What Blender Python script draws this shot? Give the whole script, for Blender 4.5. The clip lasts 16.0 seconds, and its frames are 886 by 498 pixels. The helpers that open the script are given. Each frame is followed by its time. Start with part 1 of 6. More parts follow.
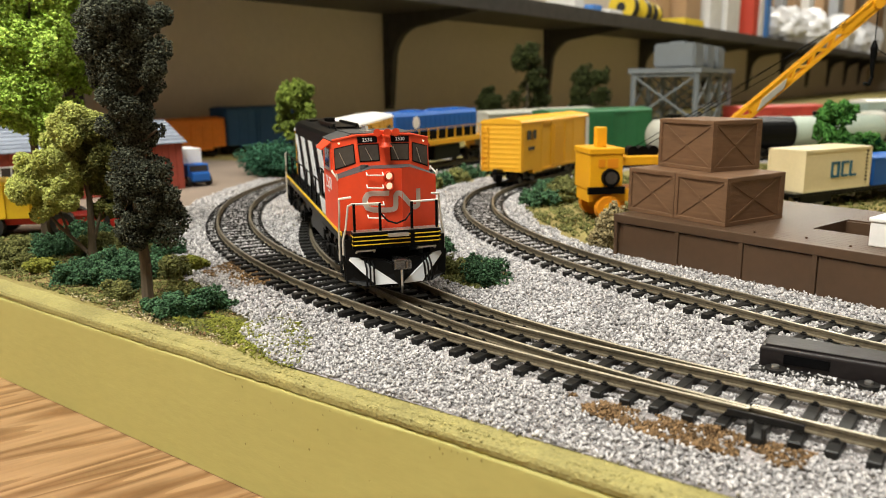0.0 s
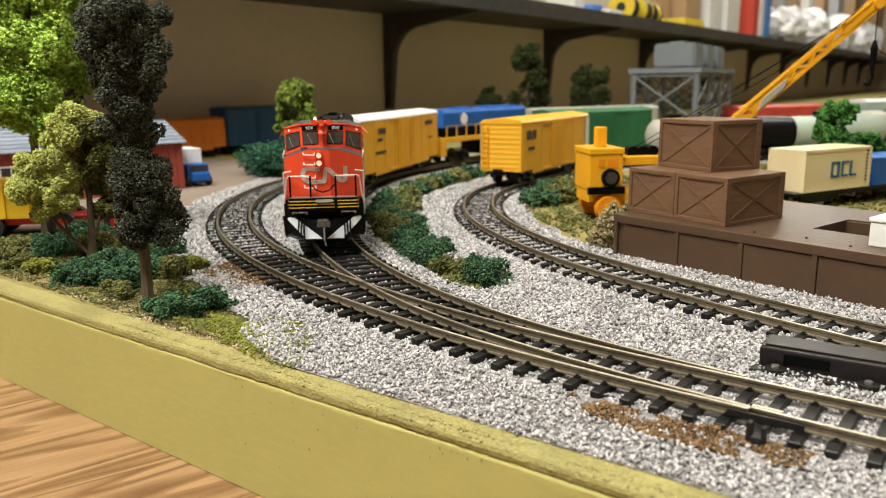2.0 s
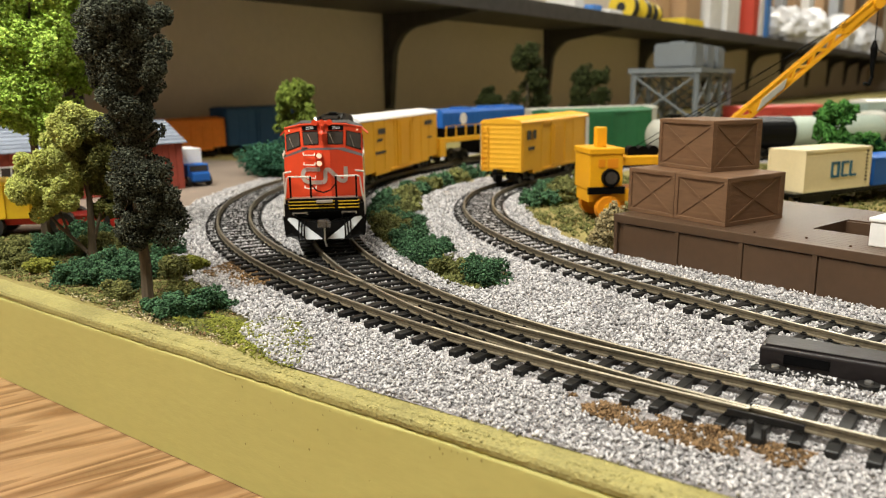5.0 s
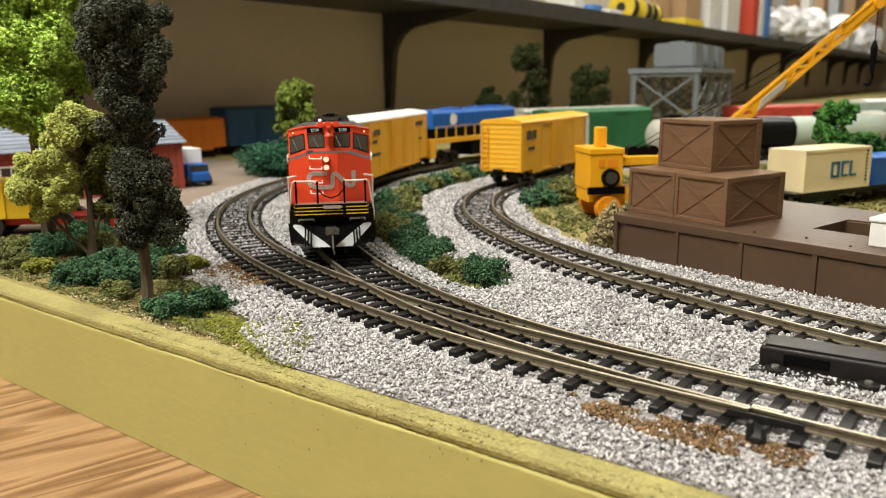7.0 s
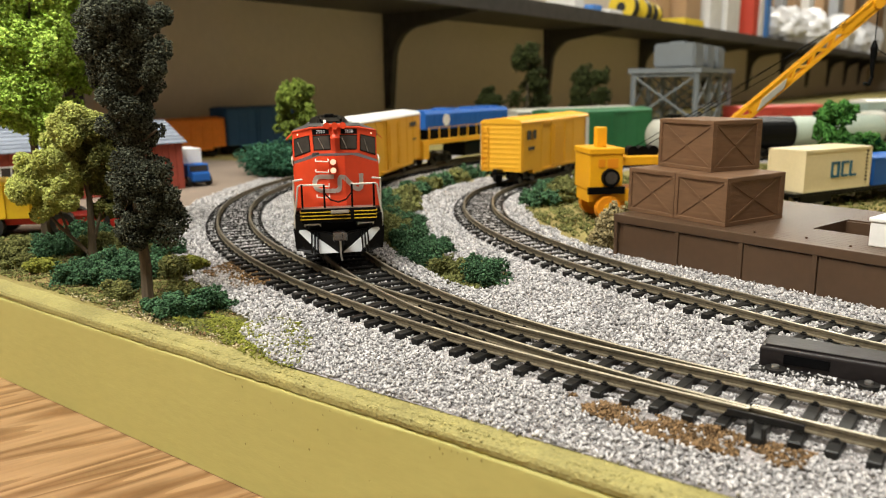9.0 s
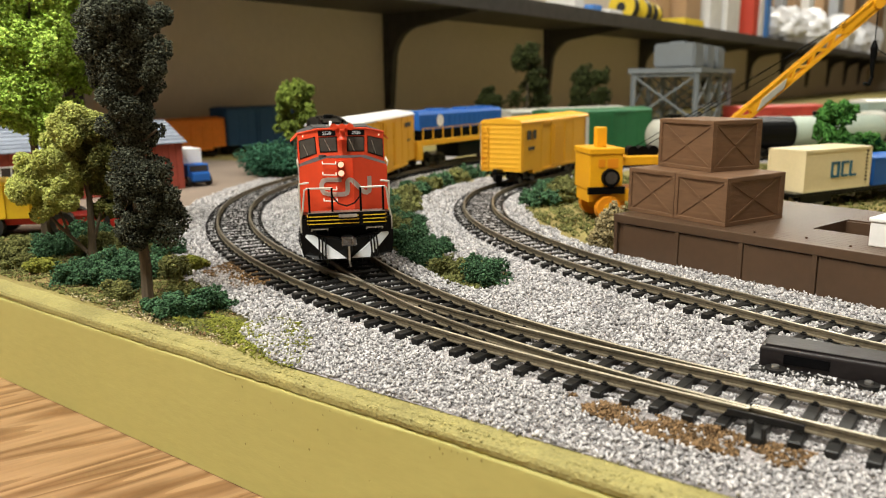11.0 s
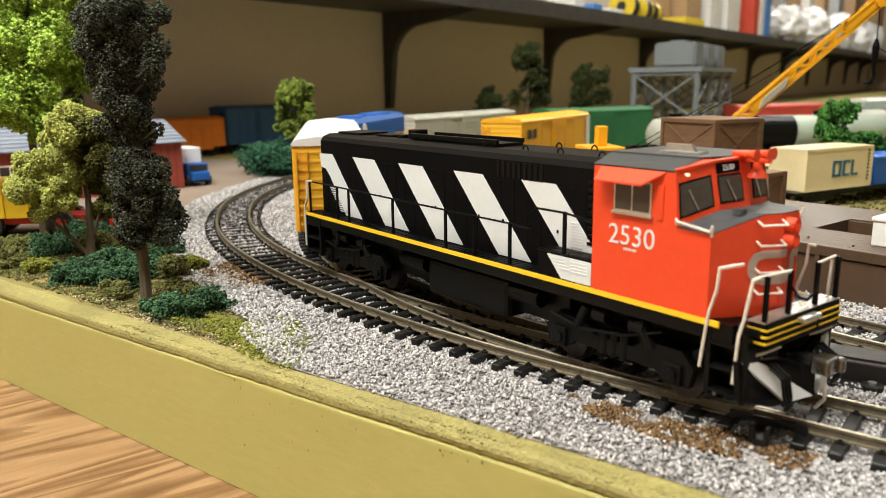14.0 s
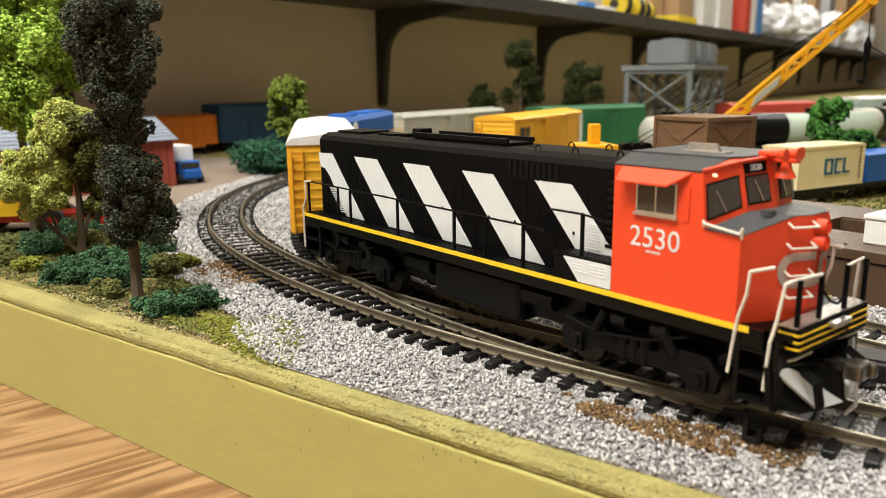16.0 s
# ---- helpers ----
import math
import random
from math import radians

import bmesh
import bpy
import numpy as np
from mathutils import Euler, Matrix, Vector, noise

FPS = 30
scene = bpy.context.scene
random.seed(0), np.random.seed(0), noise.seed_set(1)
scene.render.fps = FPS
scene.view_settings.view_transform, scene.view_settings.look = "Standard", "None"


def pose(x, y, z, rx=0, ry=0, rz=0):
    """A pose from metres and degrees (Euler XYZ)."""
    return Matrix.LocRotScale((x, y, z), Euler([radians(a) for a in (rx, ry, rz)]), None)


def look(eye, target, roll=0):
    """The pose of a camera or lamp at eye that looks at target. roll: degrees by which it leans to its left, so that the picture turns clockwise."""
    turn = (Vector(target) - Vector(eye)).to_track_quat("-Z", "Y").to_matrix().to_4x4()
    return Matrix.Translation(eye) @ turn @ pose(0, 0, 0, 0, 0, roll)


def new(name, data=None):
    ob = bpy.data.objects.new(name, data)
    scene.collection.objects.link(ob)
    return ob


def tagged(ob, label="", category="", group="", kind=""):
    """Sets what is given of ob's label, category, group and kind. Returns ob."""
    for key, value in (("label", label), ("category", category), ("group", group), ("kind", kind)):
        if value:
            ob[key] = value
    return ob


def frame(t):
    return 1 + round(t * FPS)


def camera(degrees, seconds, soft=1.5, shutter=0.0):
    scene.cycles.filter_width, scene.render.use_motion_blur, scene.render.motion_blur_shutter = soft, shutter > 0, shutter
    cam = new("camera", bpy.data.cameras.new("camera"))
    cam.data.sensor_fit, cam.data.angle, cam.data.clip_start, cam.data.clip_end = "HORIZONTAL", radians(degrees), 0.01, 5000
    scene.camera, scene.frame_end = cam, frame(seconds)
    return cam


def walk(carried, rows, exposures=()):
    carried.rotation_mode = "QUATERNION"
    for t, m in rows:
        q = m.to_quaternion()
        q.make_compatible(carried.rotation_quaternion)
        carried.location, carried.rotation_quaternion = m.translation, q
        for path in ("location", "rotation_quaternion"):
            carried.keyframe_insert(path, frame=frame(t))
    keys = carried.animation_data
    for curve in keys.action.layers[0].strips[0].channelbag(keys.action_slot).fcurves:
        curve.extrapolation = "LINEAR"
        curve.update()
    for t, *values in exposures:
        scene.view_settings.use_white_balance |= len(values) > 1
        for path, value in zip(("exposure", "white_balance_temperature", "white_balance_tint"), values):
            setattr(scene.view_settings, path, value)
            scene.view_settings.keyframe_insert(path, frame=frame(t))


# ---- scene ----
MM = 0.001
RT = 4.5                      # height of the rail heads over the ballast, mm
EYE_Z = 75.3

# the lines of the three tracks, mm, near end first
LINE_OUTER = [(92.5, 148), (79, 158), (69, 165.5), (58.5, 173.5), (36, 191.5), (8, 215.5), (-30, 257), (-55, 288), (-80, 326.5), (-105, 376),
              (-122, 434), (-130, 482), (-130, 528), (-123, 572), (-106, 636), (-78, 700), (-42, 768), (3, 832), (48, 896), (88, 962), (120, 1030), (150, 1120), (200, 1250)]
LINE_MIDDLE = [(300, 20), (200, 72), (140, 113), (92.5, 148), (74, 162.5), (55.5, 179), (29.5, 204), (6.5, 229.5), (-12.5, 257), (-28, 286),
               (-44.5, 323), (-56, 362), (-64, 412), (-67.5, 462), (-67, 512), (-62, 562), (-49, 615), (-24, 668), (8, 718), (40, 760), (74, 800), (118, 840), (178, 874), (250, 897), (340, 909), (460, 914), (640, 920)]
LINE_INNER = [(300, 60), (200, 128), (150, 176), (117.5, 211), (107, 226), (96, 243), (83, 262), (60, 298), (51, 317), (42, 340), (32, 368),
              (24, 400), (20.5, 433), (21, 464), (25, 496), (34, 527), (52, 556), (77, 598), (104, 640), (139, 677), (186, 706), (270, 735), (420, 757), (800, 825)]


def smooth_line(points, step=1.5, passes=60):
    """A dense, evenly spaced, smoothed line through the points, mm."""
    pts = np.array(points, float)
    for _ in range(2):
        s = np.r_[0, np.cumsum(np.hypot(*np.diff(pts, axis=0).T))]
        n = int(s[-1] / step)
        u = np.linspace(0, s[-1], n + 1)
        pts = np.stack([np.interp(u, s, pts[:, 0]), np.interp(u, s, pts[:, 1])], 1)
        for _ in range(passes * 4):
            pts[1:-1] += 0.5 * (0.5 * (pts[:-2] + pts[2:]) - pts[1:-1])
    return pts


def along(line, s):
    """Place on a dense line at s mm from its first point."""
    d = np.r_[0, np.cumsum(np.hypot(*np.diff(line, axis=0).T))]
    return np.array([np.interp(s, d, line[:, 0]), np.interp(s, d, line[:, 1])])


def ride(line, s, back):
    """Pose of a vehicle whose front truck is s mm along the line (measured from its near end) and whose rear truck is back mm behind."""
    a, b = along(line, s), along(line, s + back)
    h = math.degrees(math.atan2(a[1] - b[1], a[0] - b[0]))
    m = (a + b) / 2
    return pose(m[0] * MM, m[1] * MM, RT * MM, 0, 0, h)


OUTER, MIDDLE, INNER = smooth_line(LINE_OUTER), smooth_line(LINE_MIDDLE), smooth_line(LINE_INNER)

# ---- camera ----
cam = camera(60.57, 16.0, soft=0.9)
cam.data.dof.use_dof = True
cam.data.dof.focus_distance = 0.24
cam.data.dof.aperture_fstop = 22.0


def eye(dx=0.0, dy=0.0, dz=0.0, tilt=0.0, turn=0.0, lean=0.0):
    return pose(dx * MM, dy * MM, (EYE_Z + dz) * MM, 90 - 12.269 + tilt, lean, turn) @ pose(0, 0, 0, 0, 0, -0.741)


walk(cam, [(0, eye()), (13.2, eye()), (13.5, eye(0.1, 0.7, 0, -0.03, 0.02, 0.016)), (14.0, eye(0, 1.5, -0.2, -0.05, 0.006, 0.016)),
           (14.5, eye(0, 1.67, -0.24, -0.051, 0.006, 0.016)), (15.0, eye(0, 1.82, -0.3, -0.053, 0.017, 0.02)),
           (15.5, eye(-0.3, 2.6, -0.24, -0.22, -0.427, -0.06)), (16.0, eye(0.07, 2.2, -0.23, -0.216, -0.505, -0.032))],
     exposures=[(0, 0.04), (13.2, 0.04), (14.2, 0.14), (16.0, 0.14)])

# ---- light ----
world = bpy.data.worlds.new("world")
scene.world = world
world.use_nodes = True
world.node_tree.nodes["Background"].inputs[0].default_value = (1.0, 0.86, 0.68, 1)
world.node_tree.nodes["Background"].inputs[1].default_value = 0.06
scene.view_settings.exposure = 0.0


def ceiling_lamp(x, y, z, sx, sy, watts, aim):
    data = bpy.data.lights.new("ceiling_lamp", "AREA")
    data.shape, data.size, data.size_y, data.energy = "RECTANGLE", sx, sy, watts
    data.color = (1.0, 0.99, 0.91)
    ob = new("ceiling_lamp", data)
    ob.matrix_world = look((x, y, z), aim)
    return ob


ceiling_lamp(-0.5, -0.12, 1.33, 1.1, 0.35, 40, (-0.15, 0.35, 0))
ceiling_lamp(0.9, 1.0, 1.3, 1.2, 0.35, 15, (0.7, 1.3, 0))
ceiling_lamp(1.6, 3.2, 1.3, 1.2, 0.35, 20, (1.4, 3.3, 0))

# ---- materials ----


def material(name, color, rough=0.5, metal=0.0, grain=600.0, vary=0.15, bump=0.1, wide=40.0, islands=0.0, spread=0.0, second=None, coat=0.0, sheen=0.0, stretch=None, spec=0.5):
    """A surface with variation at two scales (grain and wide, per metre), fine relief, and where asked variation piece by piece."""
    m = bpy.data.materials.new(name)
    m.use_nodes = True
    nt = m.node_tree
    N, L = nt.nodes, nt.links
    b = N["Principled BSDF"]
    tc = N.new("ShaderNodeTexCoord")
    src = tc.outputs["Object"]
    if stretch:
        mp = N.new("ShaderNodeMapping")
        mp.inputs["Scale"].default_value = stretch
        L.new(src, mp.inputs[0])
        src = mp.outputs[0]
    n1, n2 = N.new("ShaderNodeTexNoise"), N.new("ShaderNodeTexNoise")
    n1.inputs["Scale"].default_value, n1.inputs["Detail"].default_value = grain, 4
    n2.inputs["Scale"].default_value, n2.inputs["Detail"].default_value = wide, 3
    L.new(src, n1.inputs["Vector"])
    L.new(src, n2.inputs["Vector"])
    add = N.new("ShaderNodeMath")
    add.operation = "ADD"
    L.new(n1.outputs[0], add.inputs[0])
    L.new(n2.outputs[0], add.inputs[1])
    rng = N.new("ShaderNodeMapRange")
    rng.inputs[1].default_value, rng.inputs[2].default_value = 0.65, 1.35
    L.new(add.outputs[0], rng.inputs[0])
    mix = N.new("ShaderNodeMix")
    mix.data_type = "RGBA"
    hi = second or [min(1, c * (1 + vary)) for c in color]
    lo = color if second else [c * (1 - vary) for c in color]
    mix.inputs[6].default_value, mix.inputs[7].default_value = (*lo, 1), (*hi, 1)
    L.new(rng.outputs[0], mix.inputs[0])
    out = mix.outputs[2]
    if islands or spread:
        if islands:
            g = N.new("ShaderNodeNewGeometry")
            rnd = g.outputs["Random Per Island"]
        else:
            g = N.new("ShaderNodeObjectInfo")
            rnd = g.outputs["Random"]
        r2 = N.new("ShaderNodeMapRange")
        k = islands or spread
        r2.inputs[3].default_value, r2.inputs[4].default_value = 1 - k, 1 + k
        L.new(rnd, r2.inputs[0])
        mul = N.new("ShaderNodeMix")
        mul.data_type, mul.blend_type = "RGBA", "MULTIPLY"
        mul.inputs[0].default_value = 1
        L.new(out, mul.inputs[6])
        L.new(r2.outputs[0], mul.inputs[7])
        out = mul.outputs[2]
    L.new(out, b.inputs["Base Color"])
    b.inputs["Roughness"].default_value, b.inputs["Metallic"].default_value = rough, metal
    b.inputs["Coat Weight"].default_value = coat
    b.inputs["Specular IOR Level"].default_value = spec
    b.inputs["Sheen Weight"].default_value = sheen
    if bump:
        bp = N.new("ShaderNodeBump")
        bp.inputs["Strength"].default_value, bp.inputs["Distance"].default_value = bump, 0.0006
        L.new(n1.outputs[0], bp.inputs["Height"])
        L.new(bp.outputs[0], b.inputs["Normal"])
    return m


def glow(name, color, strength):
    m = bpy.data.materials.new(name)
    m.use_nodes = True
    b = m.node_tree.nodes["Principled BSDF"]
    b.inputs["Base Color"].default_value = (*color, 1)
    b.inputs["Emission Color"].default_value = (*color, 1)
    b.inputs["Emission Strength"].default_value = strength
    return m


M_RED = material("red_paint", (0.74, 0.062, 0.016), 0.42, vary=0.05, bump=0.02)
M_BLACK = material("black_paint", (0.0035, 0.0035, 0.004), 0.42, vary=0.3, bump=0.05, spec=0.06)
M_FRAME = material("black_frame_plastic", (0.0035, 0.0035, 0.0035), 0.33, vary=0.4, bump=0.1, spec=0.16)
M_WHITE = material("white_paint", (0.66, 0.69, 0.71), 0.5, vary=0.05, bump=0.02)
M_YELLOWLINE = material("yellow_stripe_paint", (0.85, 0.55, 0.02), 0.5, vary=0.06, bump=0.02)
M_ROOFGREY = material("dark_grey_roof_paint", (0.045, 0.048, 0.052), 0.5, vary=0.15, bump=0.05)
M_STEEL = material("bright_steel", (0.62, 0.6, 0.57), 0.3, 0.9, vary=0.15)
M_WIRE = material("pale_wire", (0.72, 0.68, 0.6), 0.4, 0.1, vary=0.1)
M_GLASS = material("dark_cab_glass", (0.055, 0.048, 0.042), 0.08, vary=0.2, bump=0)
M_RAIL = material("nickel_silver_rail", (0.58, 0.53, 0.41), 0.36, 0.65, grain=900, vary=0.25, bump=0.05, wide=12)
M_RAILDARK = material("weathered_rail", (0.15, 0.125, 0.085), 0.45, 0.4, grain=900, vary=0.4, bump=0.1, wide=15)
# rail head with dark reflections put into its colour, for the far curve
M_RAILDIM = material("dim_reflection_rail_head", (0.27, 0.24, 0.185), 0.42, 0.6, grain=900, vary=0.35, bump=0.08, wide=25)
M_TIE = material("black_tie_plastic", (0.010, 0.0095, 0.009), 0.45, vary=0.5, bump=0.15, spread=0.4, spec=0.25)
M_GRAVEL = material("grey_white_gravel", (0.43, 0.415, 0.415), 0.85, grain=1500, vary=0.25, bump=0.2, wide=60, islands=0.52, spec=0.25)
M_BED = material("ballast_bed", (0.27, 0.25, 0.25), 0.9, grain=1100, vary=0.55, bump=0.9, wide=120)
M_TURF = material("turf_and_soil", (0.20, 0.155, 0.065), 0.95, grain=900, bump=0.8, wide=45, second=(0.30, 0.265, 0.095), spec=0.15)
M_FASCIA = material("olive_painted_wood", (0.42, 0.385, 0.128), 0.5, grain=380, vary=0.05, bump=0.16, wide=14, stretch=(0.45, 1, 1.2))
M_LIP = material("gritty_olive_paint", (0.285, 0.25, 0.084), 0.75, grain=1100, vary=0.3, bump=0.9, wide=50)
M_WHEEL = material("dark_steel_wheel", (0.06, 0.055, 0.05), 0.4, 0.8, vary=0.3)
M_ROAD = material("brown_road_plaster", (0.235, 0.18, 0.14), 0.9, grain=700, vary=0.12, bump=0.2, wide=18)

# ---- mesh helpers (all sizes in mm) ----


def part(name, bm, mat, parent=None, label="", smooth=False):
    """Links a bmesh given in mm as one mesh object, under a thing or part where one is given."""
    me = bpy.data.meshes.new(name)
    bmesh.ops.recalc_face_normals(bm, faces=bm.faces)
    bmesh.ops.scale(bm, vec=(MM, MM, MM), verts=bm.verts)
    if smooth:
        for fc in bm.faces:
            fc.smooth = True
    bm.to_mesh(me)
    bm.free()
    me.materials.append(mat)
    ob = new(name, me)
    if parent:
        ob.parent = parent
    if label:
        tagged(ob, label)
    return ob


def raw(name, verts, faces, mat, parent=None, smooth=False):
    me = bpy.data.meshes.new(name)
    me.from_pydata([tuple(np.array(v) * MM) for v in verts] if not isinstance(verts, np.ndarray) else (verts * MM).tolist(), [], faces)
    me.materials.append(mat)
    if smooth:
        me.shade_smooth()
    ob = new(name, me)
    if parent:
        ob.parent = parent
    return ob


def thing(name, m, label, category, group=""):
    ob = new(name)
    ob.empty_display_size = 0.01
    ob.matrix_world = m
    return tagged(ob, label, category, group)


def at(x, y, z=0.0, rz=0.0):
    return pose(x * MM, y * MM, z * MM, 0, 0, rz)


def box(bm, x0, x1, y0, y1, z0, z1, bev=0.0, m=None):
    r = bmesh.ops.create_cube(bm, size=1)
    vs = r["verts"]
    t = Matrix.Translation(((x0 + x1) / 2, (y0 + y1) / 2, (z0 + z1) / 2)) @ Matrix.Diagonal((abs(x1 - x0), abs(y1 - y0), abs(z1 - z0), 1))
    bmesh.ops.transform(bm, matrix=(m @ t) if m else t, verts=vs)
    if bev:
        es = list({e for v in vs for e in v.link_edges})
        bmesh.ops.bevel(bm, geom=es, offset=bev, segments=2, affect="EDGES", profile=0.5)
    return bm


def boxes(*specs, bev=0.0):
    bm = bmesh.new()
    for s in specs:
        box(bm, *s, bev=bev)
    return bm


def cyl(bm, a, b, r, r2=None, n=12):
    a, b = Vector(a), Vector(b)
    d = b - a
    q = d.to_track_quat("Z", "Y").to_matrix().to_4x4()
    bmesh.ops.create_cone(bm, cap_ends=True, segments=n, radius1=r, radius2=r if r2 is None else r2, depth=d.length, matrix=Matrix.Translation((a + b) / 2) @ q)
    return bm


def tube(bm, pts, r=0.35, n=6):
    for a, b in zip(pts[:-1], pts[1:]):
        cyl(bm, a, b, r, n=n)
        bmesh.ops.create_icosphere(bm, subdivisions=1, radius=r * 1.02, matrix=Matrix.Translation(b))
    return bm


def prism(bm, poly, y0, y1):
    """A plate with the outline poly in x and z, from y0 to y1."""
    a = [bm.verts.new((x, y0, z)) for x, z in poly]
    b = [bm.verts.new((x, y1, z)) for x, z in poly]
    n = len(poly)
    bm.faces.new(a)
    bm.faces.new(b[::-1])
    for i in range(n):
        bm.faces.new((a[i], a[(i + 1) % n], b[(i + 1) % n], b[i]))
    return bm


def extrude_x(bm, poly, x0, x1):
    """A bar with the outline poly in y and z, from x0 to x1."""
    a = [bm.verts.new((x0, y, z)) for y, z in poly]
    b = [bm.verts.new((x1, y, z)) for y, z in poly]
    n = len(poly)
    bm.faces.new(a)
    bm.faces.new(b[::-1])
    for i in range(n):
        bm.faces.new((a[i], a[(i + 1) % n], b[(i + 1) % n], b[i]))
    return bm


def patch(bm, P, u0, u1, v0, v1, thick=0.25):
    """A thin plate on the quad P (bottom a, bottom b, top b, top a), within the given share of it."""
    P = [Vector(p) for p in P]
    nrm = (P[1] - P[0]).cross(P[3] - P[0]).normalized()

    def g(u, v):
        return (P[0] * (1 - u) + P[1] * u) * (1 - v) + (P[3] * (1 - u) + P[2] * u) * v
    lo = [bm.verts.new(g(u, v) - nrm * 0.1) for u, v in ((u0, v0), (u1, v0), (u1, v1), (u0, v1))]
    hi = [bm.verts.new(g(u, v) + nrm * thick) for u, v in ((u0, v0), (u1, v0), (u1, v1), (u0, v1))]
    bm.faces.new(hi)
    bm.faces.new(lo[::-1])
    for i in range(4):
        bm.faces.new((lo[i], lo[(i + 1) % 4], hi[(i + 1) % 4], hi[i]))
    return bm


def lettering(name, text, size, mat, parent, m, thick=0.08):
    """Raised writing; m places it in mm in its parent's space (text runs along x, up is y)."""
    cu = bpy.data.curves.new(name, "FONT")
    cu.body, cu.size, cu.extrude, cu.align_x, cu.align_y = text, size, thick, "CENTER", "CENTER"
    cu.resolution_u = 3
    tmp = new(name, cu)
    me = bpy.data.meshes.new_from_object(tmp)
    bpy.data.objects.remove(tmp)
    me.transform(Matrix.Diagonal((MM, MM, MM, 1)) @ m)
    me.materials.append(mat)
    ob = new(name, me)
    ob.parent = parent
    return ob


# ---- the table, the board and the ground ----
EDGE_DIR, IN_DIR = np.array([0.8051, -0.5931]), np.array([0.5931, 0.8051])
EDGE_AT = 130.0
TABLE_Z = -38.9


def uv(u, v):
    """Place on the board: u along its front edge, v inwards from it, mm."""
    p = EDGE_DIR * u + IN_DIR * (EDGE_AT + v)
    return p[0], p[1]


BOARD_TURN = math.degrees(math.atan2(EDGE_DIR[1], EDGE_DIR[0]))


def board_pose(u, v, z):
    x, y = uv(u, v)
    return at(x, y, z, BOARD_TURN)


def build_board():
    base = raw("ground", *ground_sheet(), M_TURF)
    tagged(base, "brown and green scenic turf over the layout board", "ground", kind="structure")
    bm = boxes((-775, 900, 4.6, 5600, -12, -3.2))
    ob = part("layout_board", bm, M_FASCIA)
    ob.matrix_world = board_pose(0, 0, 0)
    tagged(ob, "plywood layout board under the scenery", "board", kind="structure")
    # front board: a painted timber with a ridged, sandy upper lip and a groove under it
    prof = [(-3.2, -38.7), (-3.2, -18), (-3.2, -5), (-3.15, -4.3), (-3.0, -4.0), (-2.4, -3.9), (-2.0, -3.7), (-2.4, -3.45),
            (-2.85, -3.3), (-2.85, -2.0), (-2.5, -1.2), (-1.5, -0.7), (0, -0.45), (2.2, -0.35), (4.4, -0.1), (4.4, -38.7)]
    us = np.r_[np.arange(-775, -260, 8.0), np.arange(-260, 140, 0.9), np.arange(140, 901, 8.0)]
    verts, faces, lip = [], [], []
    n = len(prof)
    for i, u in enumerate(us):
        for j, (y, z) in enumerate(prof):
            k = 0.0 if j in (0, n - 1) else 1.0
            d = noise.noise((u * 0.05, j * 0.6, 0)) * 0.35 + (noise.noise((u * 0.5, j * 3.3, 5)) * 0.22 + noise.noise((u * 1.3, j * 5.3, 8)) * 0.16) * (1.0 if j > 7 else 0.3)
            verts.append((u, y + k * d * 0.7, z + k * d))
    for i in range(len(us) - 1):
        for j in range(n - 1):
            a = i * n + j
            (faces if j < 8 or j == n - 2 else lip).append((a, a + 1, a + n + 1, a + n))
    ob = raw("edge_lip", verts, lip, M_LIP)
    ob.matrix_world = board_pose(0, 0, 0)
    tagged(ob, "gritty olive painted lip along the layout edge", "lip", kind="structure")
    ob = raw("front_board", verts, faces, M_FASCIA)
    ob.matrix_world = board_pose(0, 0, 0)
    tagged(ob, "olive green painted timber edge of the layout", "board", kind="structure")
    # drips, chips and grit on the lip
    bm = bmesh.new()
    rnd = random.Random(4)
    for _ in range(2600):
        u = rnd.uniform(-230, 110)
        v = rnd.uniform(-2.0, 4.2) if rnd.random() < 0.4 else rnd.gauss(-0.6, 1.0)
        r = rnd.uniform(0.1, 0.36)
        bmesh.ops.create_icosphere(bm, subdivisions=1, radius=r, matrix=Matrix.Translation((u, max(v, -2.6), -0.45 if v > -1 else -0.9)) @ Matrix.Diagonal((1.3, 1, 0.6, 1)))
    for _ in range(110):
        u, z = rnd.uniform(-170, 60), -5 - 30 * rnd.random() ** 2
        r = rnd.uniform(0.1, 0.3)
        bmesh.ops.create_icosphere(bm, subdivisions=1, radius=r, matrix=Matrix.Translation((u, -3.2, z)) @ Matrix.Diagonal((1, 0.4, 1.8, 1)))
    ob = part("paint_grit", bm, M_LIP)
    ob.matrix_world = board_pose(0, 0, 0)
    tagged(ob, "sandy lumps and drips in the olive paint", "paint grit", kind="stuff")


def ground_height(x, y):
    u = x * EDGE_DIR[0] + y * EDGE_DIR[1]
    v = x * IN_DIR[0] + y * IN_DIR[1] - EDGE_AT
    z = -0.9 + 0.7 * noise.noise((x * 0.03, y * 0.03, 0)) + 0.35 * noise.noise((x * 0.12, y * 0.12, 3))
    return max(z, -1.2) + (-0.35 if v < 9.5 else 0)


def ground_sheet():
    us = np.r_[np.arange(-775, -320, 25), np.arange(-320, 260, 4.0), np.arange(260, 901, 40)]
    vs = np.r_[4.0, 7.5, np.arange(12, 420, 4.0), np.arange(420, 1200, 30), np.arange(1200, 5601, 200)]
    verts = np.array([(*uv(u, v), 0.0) for u in us for v in vs])
    for p in verts:
        p[2] = ground_height(p[0], p[1])
    n = len(vs)
    faces = [(i * n + j, (i + 1) * n + j, (i + 1) * n + j + 1, i * n + j + 1) for i in range(len(us) - 1) for j in range(n - 1)]
    return verts, faces


build_board()


